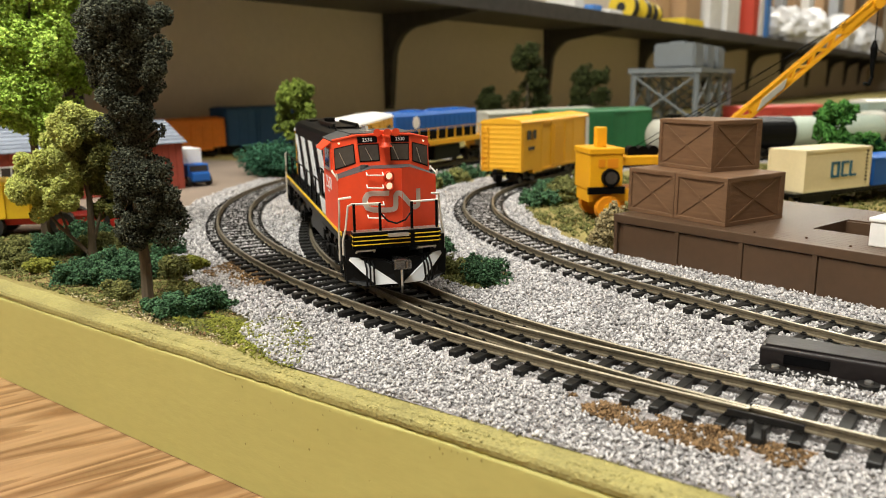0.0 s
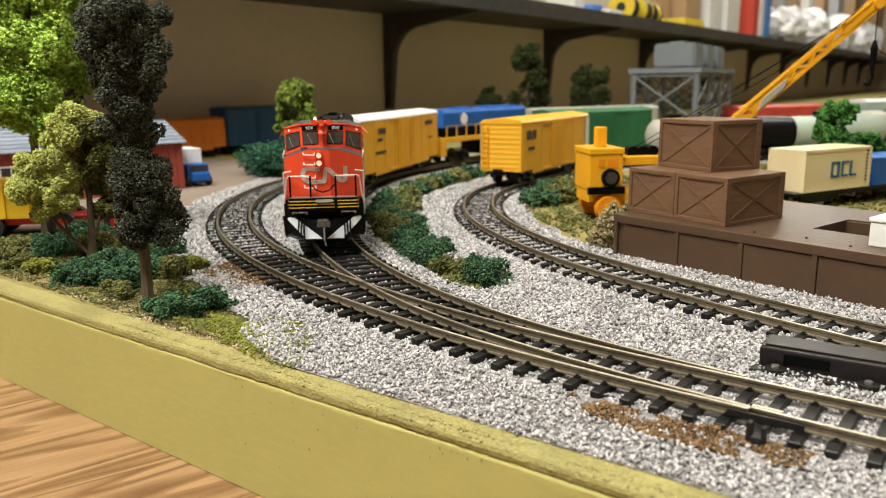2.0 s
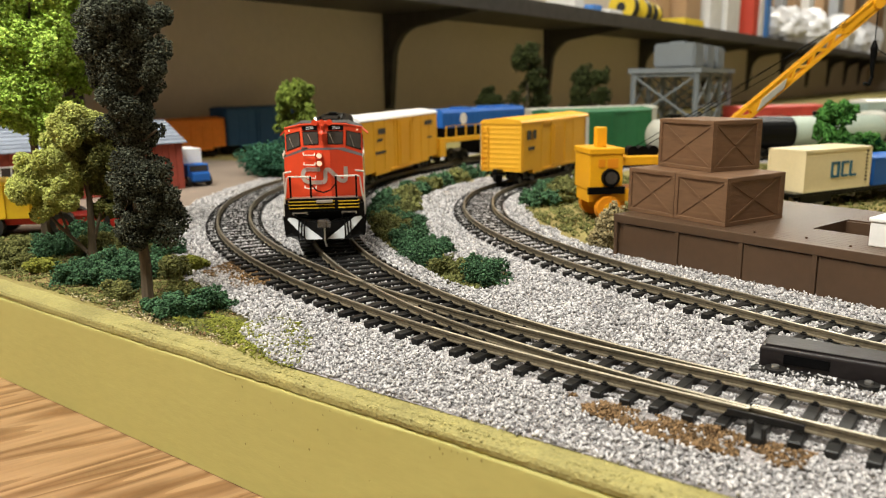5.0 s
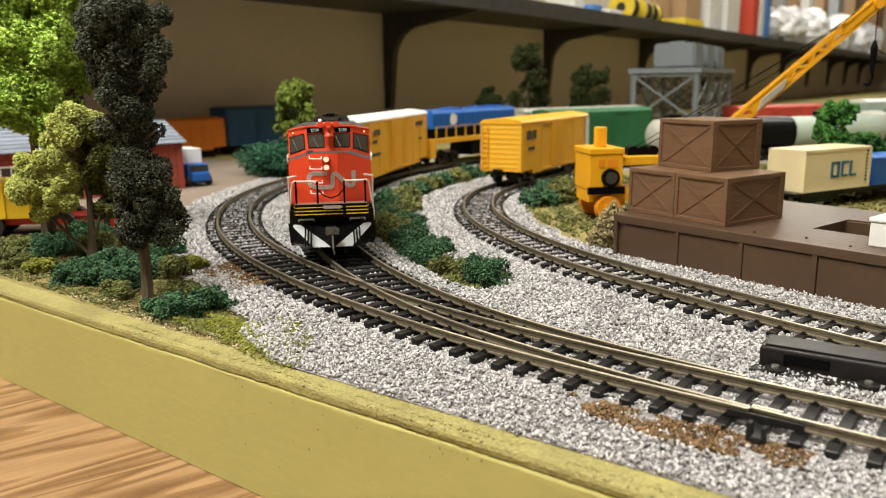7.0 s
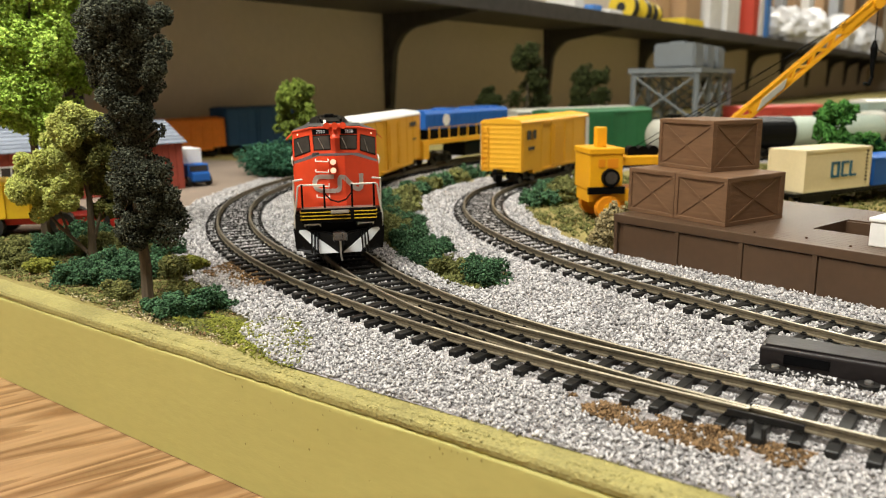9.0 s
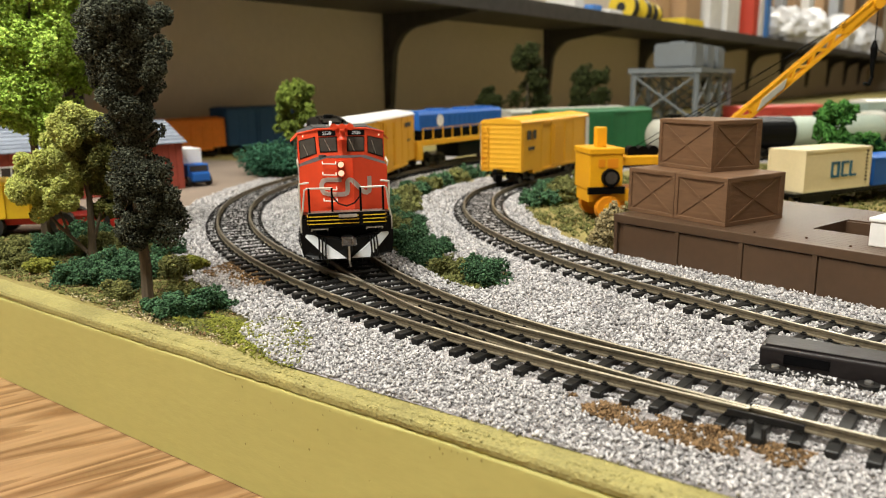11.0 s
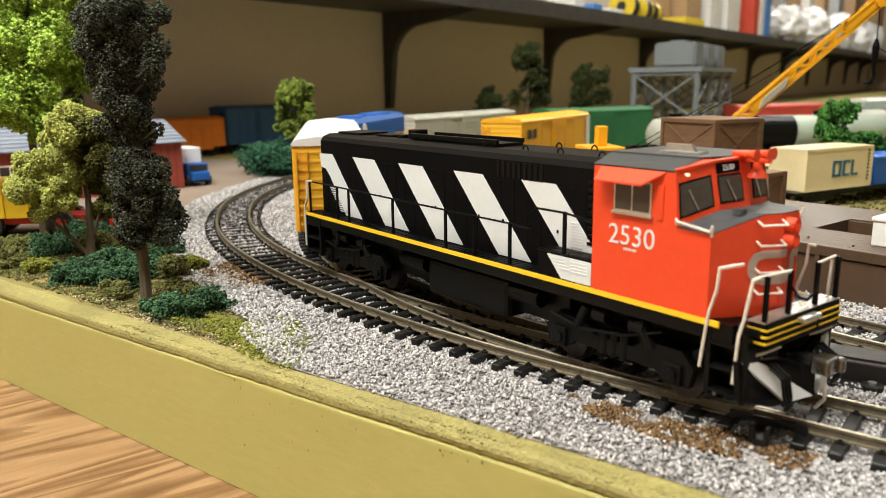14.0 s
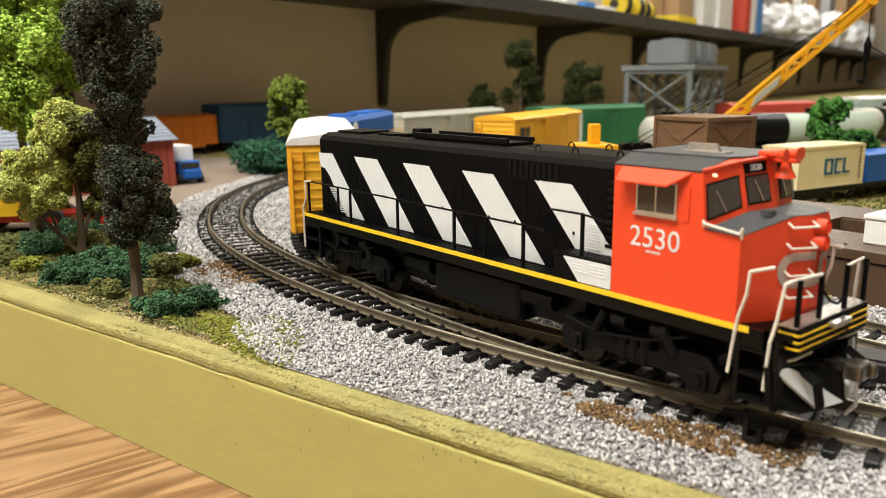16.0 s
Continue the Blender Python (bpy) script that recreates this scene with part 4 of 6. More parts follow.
        for k in (8.6, 9.8, 11):
            part("air_hose", tube(bmesh.new(), [(96.3, s * k, 14), (99.8, s * k, 12), (100.8, s * k * 1.02, 7.8), (100.4, s * k, 6.6)], 0.35), M_FRAME, loco)
    part("chain", tube(bmesh.new(), [(97.1, -5.2, 29.5), (97.7, -3, 27), (97.8, 0, 26), (97.7, 3, 27), (97.1, 5.2, 29.5)], 0.3), M_BLACK, loco)
    bm = boxes((94.8, 101.8, -1.5, 1.5, 12.2, 14.8), (100.8, 104.8, -2.9, 2.2, 11.7, 15.3), (103.3, 105.8, 0.8, 2.8, 11.9, 15.1), bev=0.6)
    part("coupler", bm, M_COUPLER, loco, "dark metal knuckle coupler")
    part("uncoupling_pin", tube(bmesh.new(), [(102.8, 0, 11.9), (103.2, 0, 6), (101.3, 0.4, 3.4)], 0.4), M_STEEL, loco)
    coupler(loco, -91, -1)
    # fuel tank and underbody
    bm = boxes((-16, 22, -13.5, 13.5, 5.5, 16.5), bev=1.6)
    part("fuel_tank", bm, M_FRAME, loco)
    part("underbody", boxes((-42, 42, -10, 10, 7.5, 18.4), bev=0.5), M_FRAME, loco)
    for x0, x1 in ((-30, -17), (23, 34)):
        for y in (-12, 12):
            part("air_tank", cyl(bmesh.new(), (x0, y, 14), (x1, y, 14), 2.5, n=14), M_FRAME, loco)
    # trucks
    for cx in (-60, 60):
        bm = bmesh.new()
        for s in (-1, 1):
            prism(bm, [(cx - 22, 9), (cx - 21, 4.6), (cx - 15, 4.2), (cx - 12, 6.5), (cx + 12, 6.5), (cx + 15, 4.2), (cx + 21, 4.6), (cx + 22, 9), (cx + 19, 12.5), (cx + 9, 12.5), (cx + 6, 10), (cx - 6, 10), (cx - 9, 12.5), (cx - 19, 12.5)], s * 12.2, s * 14.4)
            for k in (-17, 17):
                box(bm, cx + k - 2.4, cx + k + 2.4, s * 14.2, s * 15.4, 4.6, 9.4, bev=0.3)
                cyl(bm, (cx + k, s * 15.2, 7), (cx + k, s * 16, 7), 1.5, n=14)
            for k in (-11, 11):
                cyl(bm, (cx + k, s * 14.6, 11), (cx + k + (3 if k < 0 else -3), s * 14.8, 17), 1.3, n=10)
                cyl(bm, (cx + k * 0.5, s * 14.4, 15.5), (cx + k * 0.5 + 4, s * 14.4, 15.5), 1.9, n=12)
            for k in (-3, 0, 3):
                cyl(bm, (cx + k, s * 13.8, 6), (cx + k, s * 13.8, 12), 1.2, n=10)
            tube(bm, [(cx - 20, s * 15, 12.5), (cx - 10, s * 15.2, 10.8), (cx + 4, s * 15.3, 12.5), (cx + 14, s * 15.2, 16)], 0.4)
        box(bm, cx - 20, cx + 20, -12, 12, 7, 12.5)
        tr = part("truck", bm, M_FRAME, loco)
        for k in (-17, 17):
            wheelset_parts(tr, cx + k, M_WHEEL)
    # true length over the couplers
    for ob in loco.children_recursive:
        ob.data.transform(Matrix.Translation((0.0008, 0, 0)) @ Matrix.Diagonal((1.015, 1, 1, 1)))
    return loco


M_COUPLER = material("polished_steel", (0.2, 0.195, 0.19), 0.25, 1.0, vary=0.2)
LOCO = build_locomotive()
M_CARYELLOW = material("yellow_car_paint", (0.78, 0.40, 0.02), 0.5, vary=0.06, bump=0.05)
M_CARROOF = material("white_car_roof", (0.78, 0.78, 0.77), 0.5, vary=0.05, bump=0.05)
M_MARK = material("dark_lettering", (0.05, 0.045, 0.04), 0.6)
LEAD_CAR = boxcar(at(0, 0, RT), 168, M_CARYELLOW, M_CARROOF, "yellow boxcar with a white roof behind the locomotive",
                  [(-68, -48, 37.5, 41, M_MARK), (40, 54, 36, 40, M_MARK), (46, 56, 31, 33, M_MARK), (-66, -56, 26, 27.5, M_MARK), (40, 60, 22, 24, M_MARK)])
M_BLUE = material("blue_car_paint", (0.015, 0.11, 0.42), 0.5, vary=0.1, bump=0.05, spec=0.3)
M_GREYCAR = material("pale_grey_car_paint", (0.40, 0.40, 0.35), 0.5, vary=0.08, bump=0.05)
STANDING_CAR = boxcar(at(76, 596, RT, 59.5 - 180), 135, M_CARYELLOW, M_CARYELLOW, "yellow boxcar with a white end band standing on the siding",
                      [(43, 49.5, 31.5, 38, M_MARK), (52, 59, 31.5, 38, M_MARK), (46, 57, 24, 26.5, M_MARK), (-67.3, -59, 10, 42.5, M_CARROOF)], ribs=5, top=47)
REAR_CAR = boxcar(at(0, 0, RT), 168, M_GREYCAR, M_GREYCAR, "pale grey boxcar at the rear of the train", [(-60, -40, 31, 35, M_MARK), (-30, -22, 24, 34, M_MARK)], top=44.5)


def blue_engine():
    e = thing("blue_locomotive", at(0, 0, RT), "blue model diesel locomotive with a yellow and black frame", "locomotive")
    bm = bmesh.new()
    extrude_x(bm, [(-12.5, 32), (-12.5, 45), (-10, 48.2), (10, 48.2), (12.5, 45), (12.5, 32)], -54, 80)
    hood = part("hood", bm, M_BLUE, e)
    part("lower_hood", boxes((-53, 79, -12.3, 12.3, 23, 32)), M_BLACK, e, "black lower hood")
    for i in range(16):
        for s in (-1, 1):
            part("hood_door", boxes((-51 + i * 8, -44.5 + i * 8, s * 12.4, s * 12.75, 34, 43.5)), M_BLUE, hood)
    for x0, x1 in ((-44, -26), (-16, 2), (30, 45)):
        part("roof_fan", boxes((x0, x1, -8, 8, 48.1, 49.4), bev=0.4), M_BLUE, hood)
    for s in (-1, 1):
        bm = bmesh.new()
        cyl(bm, (50 * s, s * 12.5, 39.5), (50 * s, s * 12.95, 39.5), 5.2, n=24)
        part("round_emblem", bm, M_CARROOF, hood, "white round emblem")
    part("frame", boxes((-88, 88, -15.5, 15.5, 19, 23.5), bev=0.4), M_CARYELLOW, e, "yellow frame")
    for s in (-1, 1):
        bm = bmesh.new()
        for i in range(12):
            box(bm, -82 + i * 14.6, -81 + i * 14.6, s * 15.2, s * 15.8, 23, 34)
        box(bm, -83, 80, s * 15.2, s * 15.8, 33.4, 34)
        part("handrail", bm, M_CARYELLOW, e)
    part("fuel_tank", boxes((-22, 22, -13, 13, 5, 18), bev=1), M_FRAME, e)
    for x0 in (-88, 80):
        part("step", boxes((x0, x0 + 8, -16, 16, 7, 20), bev=0.3), M_CARYELLOW, e)
    for c in (-55, 55):
        freight_truck(e, c)
    for s in (-1, 1):
        coupler(e, s * 88, s)
    return e


BLUE_ENGINE = blue_engine()


# ---- the room ----
M_WALL = material("beige_brown_wall_paint", (0.64, 0.555, 0.45), 0.85, grain=120, vary=0.05, bump=0.1, wide=3)
M_CEIL = material("white_ceiling_paint", (0.75, 0.73, 0.68), 0.9, grain=100, vary=0.04, bump=0.05, wide=3)
M_FLOORING = material("brown_floor", (0.2, 0.13, 0.08), 0.6, grain=60, vary=0.15, bump=0.05, wide=5)
for nm, spec, mt, lb in (("wall_left", (-800, -780, -1500, 5700, -800, 1400), M_WALL, "plain beige brown wall behind the shelf"),
                         ("wall_far", (-780, 2000, 5700, 5720, -800, 1400), M_WALL, "plain beige brown far wall"),
                         ("wall_right", (2000, 2020, -1500, 5700, -800, 1400), M_WALL, "plain beige brown wall"),
                         ("wall_near", (-780, 2000, -1520, -1500, -800, 1400), M_WALL, "plain beige brown wall"),
                         ("floor", (-800, 2020, -1520, 5720, -820, -800), M_FLOORING, "brown floor of the room"),
                         ("ceiling", (-800, 2020, -1520, 5720, 1400, 1420), M_CEIL, "white ceiling of the room")):
    ob = part(nm, boxes(spec), mt)
    ob.matrix_world = board_pose(0, 0, 0)
    tagged(ob, lb, nm.split("_")[0], kind="structure")

# ---- shelf on black brackets ----
M_SHELF = material("dark_shelf_board", (0.042, 0.038, 0.035), 0.55, grain=80, vary=0.3, bump=0.1)
SHELF_Z = 180.0
shelf = thing("wall_shelf", board_pose(0, 0, 0), "long dark shelf on black curved brackets along the wall", "shelf")
part("shelf_board", boxes((-779.5, -600, -200, 5690, SHELF_Z, SHELF_Z + 16), bev=1), M_SHELF, shelf)
part("front_lip", boxes((-604, -597, -200, 5690, SHELF_Z - 6, SHELF_Z + 18), bev=1), M_SHELF, shelf)


def bracket(v):
    """A flat iron bracket: a tapered wall leg, a filleted corner and a tapered arm under the board."""
    z = SHELF_Z
    fillet = [(-764 + 52 * (1 - math.cos(a)), z - 20 - 52 + 52 * math.sin(a)) for a in np.linspace(0, math.pi / 2, 8)]
    bm = prism(bmesh.new(), [(-779, z), (-606, z), (-606, z - 6)] + fillet[::-1] + [(-771, z - 136), (-779, z - 139)], v - 5.5, v + 5.5)
    prism(bm, [(-779.4, z), (-772, z), (-775, z - 142), (-779.4, z - 142)], v - 9, v + 9)
    part("bracket", bm, M_SHELF, shelf)


for k in range(-1, 10):
    bracket(790 + 502 * k)

# ---- clutter on the shelf ----
PAINTS = {}


def plain(name, color, rough=0.5):
    if name not in PAINTS:
        PAINTS[name] = material(name, color, rough, grain=150, vary=0.1, bump=0.05, wide=20)
    return PAINTS[name]


ST = SHELF_Z + 16


def shelf_box(v, u, sv, su, h, mat, label, category="box", turn=0.0, name="carton"):
    ob = thing(name, board_pose(u, v, ST) @ pose(0, 0, 0, 0, 0, turn), label, category, "things on the shelf")
    part("body", boxes((-su / 2, su / 2, -sv / 2, sv / 2, 0, h), bev=1.2), mat, ob)
    part("flap", boxes((-su / 2 + 1, su / 2 - 1, -sv / 2 + 1, 0 - 0.6, h, h + 0.9)), mat, ob)
    part("flap", boxes((-su / 2 + 1, su / 2 - 1, 0.6, sv / 2 - 1, h, h + 0.9)), mat, ob)
    return ob


def shelf_roll(v, u, r, w, mat, mat2, label):
    ob = thing("tape_reel", board_pose(u, v, ST), label, "reel", "things on the shelf")
    bm = bmesh.new()
    cyl(bm, (0, -w / 2, r), (0, w / 2, r), r, n=28)
    part("drum", bm, mat2, ob)
    for s in (-1, 1):
        bm = bmesh.new()
        cyl(bm, (0, s * w / 2, r), (0, s * (w / 2 + 5), r), r * 1.02, n=28)
        part("flange", bm, mat, ob)
        bm = bmesh.new()
        cyl(bm, (0, s * (w / 2 + 5), r), (0, s * (w / 2 + 6), r), r * 0.35, n=18)
        part("hub", bm, mat2, ob)
    return ob


def plastic_bag(v, u, r, h, mat, label, seed):
    """A crumpled bag: one closed, dented shell."""
    bm = bmesh.new()
    bmesh.ops.create_icosphere(bm, subdivisions=4, radius=1.0)
    for q in bm.verts:
        k = 1 + 0.22 * noise.noise(q.co * 2.5 + Vector((seed, 0, 0))) + 0.14 * abs(noise.noise(q.co * 7 + Vector((0, seed, 0))))
        q.co = Vector((q.co.x * r * k, q.co.y * r * k, max(0, (q.co.z * k + 0.85) * h * 0.54)))
    ob = thing("plastic_bag", board_pose(u, v, ST), label, "bag", "things on the shelf")
    part("bag", bm, mat, ob)
    return ob


TAN, WHITEP, REDP, BLUEP, YEL, BLK = (plain("tan_cardboard", (0.42, 0.27, 0.15), 0.8), plain("white_card", (0.75, 0.74, 0.72)), plain("red_card", (0.6, 0.06, 0.03)),
                                      plain("blue_card", (0.06, 0.22, 0.6)), plain("yellow_plastic", (0.75, 0.55, 0.03)), plain("black_plastic", (0.02, 0.02, 0.02)))
GREYP, BAGM = plain("grey_plastic", (0.35, 0.36, 0.38)), plain("milky_plastic", (0.7, 0.7, 0.72), 0.25)
shelf_box(1180, -680, 40, 60, 26, WHITEP, "flat white carton on the shelf")
shelf_box(1225, -665, 40, 60, 18, BLUEP, "flat blue carton on the shelf")
shelf_box(1300, -660, 60, 60, 14, WHITEP, "thin white carton on the shelf")
shelf_roll(1395, -655, 27, 26, YEL, BLK, "yellow and black reel standing on the shelf")
shelf_roll(1470, -655, 25, 30, YEL, BLK, "yellow and black reel standing on the shelf")
shelf_roll(1535, -655, 22, 20, BLK, YEL, "black reel with a yellow core on the shelf")
shelf_box(1680, -640, 130, 70, 17, YEL, "flat yellow plastic box on the shelf")
shelf_box(1700, -720, 90, 60, 95, TAN, "tan cardboard box on the shelf")
shelf_box(1830, -700, 110, 80, 120, TAN, "tall tan cardboard box on the shelf")
shelf_box(1960, -690, 90, 90, 130, WHITEP, "tall white carton on the shelf")
shelf_box(2085, -680, 120, 90, 150, WHITEP, "tall white carton on the shelf")
shelf_box(2235, -660, 50, 90, 165, REDP, "narrow red carton standing on the shelf")
shelf_box(2310, -660, 30, 90, 165, WHITEP, "narrow white carton standing on the shelf")
shelf_box(2375, -660, 45, 90, 165, BLUEP, "narrow blue carton standing on the shelf")
for k, (v_, u_, r_, h_) in enumerate(((2520, -670, 70, 110), (2680, -660, 85, 90), (2860, -680, 90, 130), (3060, -660, 95, 90), (3280, -680, 110, 150), (3560, -670, 110, 110), (3900, -680, 130, 170), (4300, -670, 140, 130), (4800, -680, 150, 180))):
    plastic_bag(v_, min(u_, -778 + r_ * 1.25), min(r_, 75), h_, BAGM, "crumpled milky plastic bag on the shelf", k * 3.7)
shelf_box(2760, -735, 80, 60, 190, TAN, "tall tan cardboard box on the shelf")
shelf_box(2960, -735, 70, 60, 240, GREYP, "tall grey carton on the shelf")
shelf_box(3170, -735, 100, 60, 230, TAN, "tall tan cardboard box on the shelf")
shelf_box(3420, -735, 100, 60, 260, WHITEP, "tall white carton on the shelf")
shelf_box(3720, -735, 120, 60, 250, TAN, "tall tan cardboard box on the shelf")
shelf_box(4080, -735, 140, 60, 280, GREYP, "tall grey carton on the shelf")
shelf_box(4550, -735, 160, 60, 300, TAN, "tall tan cardboard box on the shelf")
shelf_box(5100, -700, 220, 80, 320, TAN, "tall tan cardboard box on the shelf")


# ---- trees and bushes ----
def flakes(name, centres, radii, count, size, mat, parent, seed, squash=1.0, n=13, far=(0.45, 0.95)):
    """A crown of many small flakes on lumpy clumps, as foam foliage has."""
    rng = np.random.default_rng(seed)
    centres, radii = np.array(centres, float), np.array(radii, float)
    sub_c, sub_r = [], []
    for c, r in zip(centres, radii):
        d = rng.normal(size=(n, 3))
        d /= np.linalg.norm(d, axis=1)[:, None]
        d[:, 2] *= squash
        sub_c.append(c + d * r * rng.uniform(*far, (n, 1)))
        sub_r.append(np.full(n, r) * rng.uniform(0.28, 0.5, n))
    sub_c, sub_r = np.vstack(sub_c), np.concatenate(sub_r)
    w = sub_r ** 2
    pick = rng.choice(len(sub_c), count, p=w / w.sum())
    d = rng.normal(size=(count, 3))
    d /= np.linalg.norm(d, axis=1)[:, None]
    P = sub_c[pick] + d * (sub_r[pick] * rng.uniform(0.72, 1.12, count))[:, None]
    tet = np.array([(1, 1, 1), (1, -1, -1), (-1, 1, -1), (-1, -1, 1)], float) * 0.6
    V = tet[None] * rng.uniform(0.5, 1.3, (count, 4, 1)) + rng.normal(0, 0.25, (count, 4, 3))
    V = V * (size * rng.uniform(0.6, 1.3, (count, 1, 1))) + P[:, None, :]
    F = (np.array([(0, 1, 2), (0, 3, 1), (0, 2, 3), (1, 3, 2)])[None] + (np.arange(count) * 4)[:, None, None]).reshape(-1, 3)
    me = bpy.data.meshes.new(name)
    me.vertices.add(count * 4)
    me.vertices.foreach_set("co", (V.reshape(-1) * MM).astype(np.float32))
    me.loops.add(len(F) * 3)
    me.loops.foreach_set("vertex_index", F.reshape(-1).astype(np.int32))
    me.polygons.add(len(F))
    me.polygons.foreach_set("loop_start", np.arange(0, len(F) * 3, 3, dtype=np.int32))
    me.update(calc_edges=True)
    me.materials.append(mat)
    ob = new(name, me)
    if parent:
        ob.parent = parent
    return ob


def leaf(name, c, k=0.35):
    return material(name, c, 0.9, grain=500, vary=0.3, bump=0.0, wide=60, islands=k, spec=0.12)


L_DARK, L_BRIGHT, L_OLIVE = leaf("charcoal_foam_foliage", (0.066, 0.072, 0.05), 0.9), leaf("bright_green_foliage", (0.39, 0.56, 0.1), 0.45), leaf("pale_olive_foliage", (0.41, 0.44, 0.12))
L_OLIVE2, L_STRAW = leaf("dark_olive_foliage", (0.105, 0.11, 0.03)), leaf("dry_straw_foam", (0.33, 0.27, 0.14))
L_BUSH, L_BUSH2, L_LIME = leaf("deep_green_foam", (0.056, 0.118, 0.058), 0.8), leaf("moss_green_foam", (0.145, 0.15, 0.05), 0.5), leaf("lime_turf", (0.21, 0.22, 0.04))
L_SHRUB = leaf("blue_green_shrub_foliage", (0.045, 0.13, 0.075), 0.6)
L_PALE = leaf("yellow_green_foliage", (0.15, 0.2, 0.035), 0.5)
L_SAND = leaf("pale_sand", (0.52, 0.44, 0.28), 0.4)
L_FAR = leaf("mid_green_foliage", (0.06, 0.17, 0.035), 0.5)
L_DUSK = leaf("dusky_foliage", (0.04, 0.05, 0.016), 0.6)
L_EARTH = leaf("brown_earth_crumbs", (0.185, 0.115, 0.058), 0.75)
M_BARK = material("grey_brown_bark", (0.10, 0.075, 0.05), 0.9, grain=700, vary=0.35, bump=0.6, stretch=(1, 1, 0.2))


def trunk(parent, pts, r0, r1):
    bm = bmesh.new()
    n = len(pts) - 1
    for i in range(n):
        a, b = r0 + (r1 - r0) * i / n, r0 + (r1 - r0) * (i + 1) / n
        cyl(bm, pts[i], pts[i + 1], a, b, n=9)
    for q in bm.verts:
        q.co += Vector((noise.noise(q.co * 0.5), noise.noise(q.co * 0.5 + Vector((9, 0, 0))), 0)) * r0 * 0.25
    return part("trunk", bm, M_BARK, parent)


def limb(parent, a, b, r):
    return part("limb", cyl(bmesh.new(), a, b, r, r * 0.5, n=7), M_BARK, parent)


# tall charcoal tree
t = thing("tall_tree", at(-109, 270, -1.2), "tall narrow tree with charcoal foam foliage", "tree", "layout trees")
trunk(t, [(0, 0, 0), (0.3, 0.2, 14), (-1, 0, 40), (-1, 0, 80), (0, 0, 130)], 2.2, 0.8)
rnd = random.Random(3)
spec = [(3, 0, 27, 12.0), (-2, 1, 35, 9), (9, -2, 31, 8), (0, 2, 45, 10.5), (-3, -1, 43, 8), (5, -1, 44, 9), (1, 0, 57, 8.5), (-3, 0, 62, 8), (-1, -1, 69, 9), (-8, 0, 76, 8), (2, 1, 76, 9.5), (7, -2, 82, 8.5),
        (-10, 1, 88, 8), (-2, -2, 87, 10), (8, 0, 92, 10), (-12, 0, 96, 7), (3, -2, 99, 10.5), (10, -1, 97, 8), (-5, 1, 105, 10), (-3, 0, 116, 9), (2, 0, 125, 8), (-4, 0, 134, 6.5)]
spec = [(x * 0.9 + 0.7 - max(0, z - 92) * 0.17, y, 4.5 + 0.96 * z, r * (0.95 if z < 100 else 0.76)) for x, y, z, r in spec] + [(-3, 0, 27, 7)]
for z in (30, 45, 60, 76, 92):
    for s in (-1, 1):
        limb(t, (-1, 0, z - 5), (s * rnd.uniform(5, 9), rnd.uniform(-4, 4), z + 2), 0.8)
flakes("crown", [q[:3] for q in spec], [q[3] for q in spec], 84000, 0.5, L_DARK, t, 11, n=11, far=(0.42, 1.0))

# spreading olive tree
t = thing("olive_tree", at(-158, 333, -1.2), "small tree with pale olive foam foliage and forked trunk", "tree", "layout trees")
trunk(t, [(0, 0, 0), (1, 0, 10), (2, 0, 30), (0, 0, 52)], 2.2, 0.8)
limb(t, (0, 0, 3), (-17, -3, 24), 1.1)
limb(t, (0.5, 0, 6), (8, 2, 30), 1.0)
limb(t, (-8, -1, 13), (-18, 4, 36), 0.7)
spec = [(-14, -4, 36, 12), (-20, -3, 35, 9.5), (-5, -6, 32, 8), (-18, -2, 43, 9), (-8, -4, 42, 10), (-17, -5, 29, 7.5), (0, 0, 58, 11), (-9, 2, 54, 9), (-2, -3, 65, 7)]
flakes("crown", [q[:3] for q in spec], [q[3] for q in spec], 48000, 0.58, L_OLIVE, t, 12, n=10)
# right-hand clumps of the same tree, in a darker olive
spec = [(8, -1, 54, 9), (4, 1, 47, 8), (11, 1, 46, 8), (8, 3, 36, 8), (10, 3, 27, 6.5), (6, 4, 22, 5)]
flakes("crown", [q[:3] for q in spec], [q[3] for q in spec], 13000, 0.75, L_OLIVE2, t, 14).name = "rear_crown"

# big bright green tree
t = thing("green_tree", at(-208, 392, -1.2), "big bright green foliage tree beside the shed", "tree", "layout trees")
trunk(t, [(0, 0, 0), (0.5, 0, 20), (-1, 0, 50), (0, 0, 110)], 3.0, 1.0)
spec = []
for i in range(86):
    z = rnd.uniform(56, 152)
    k = 37 * (1 - ((z - 92) / 74) ** 2 * 0.55) if z > 66 else 26
    a = rnd.uniform(0, 6.28)
    q = k * math.sqrt(rnd.random())
    spec.append((q * math.cos(a) - 3, q * math.sin(a), z, rnd.uniform(9, 13)))
for i in range(9):
    q = spec[i]
    limb(t, (0, 0, q[2] * 0.6), (q[0] * 0.9, q[1] * 0.9, q[2]), 0.9)
flakes("crown", [q[:3] for q in spec], [q[3] for q in spec], 76000, 0.98, L_BRIGHT, t, 13, n=10)


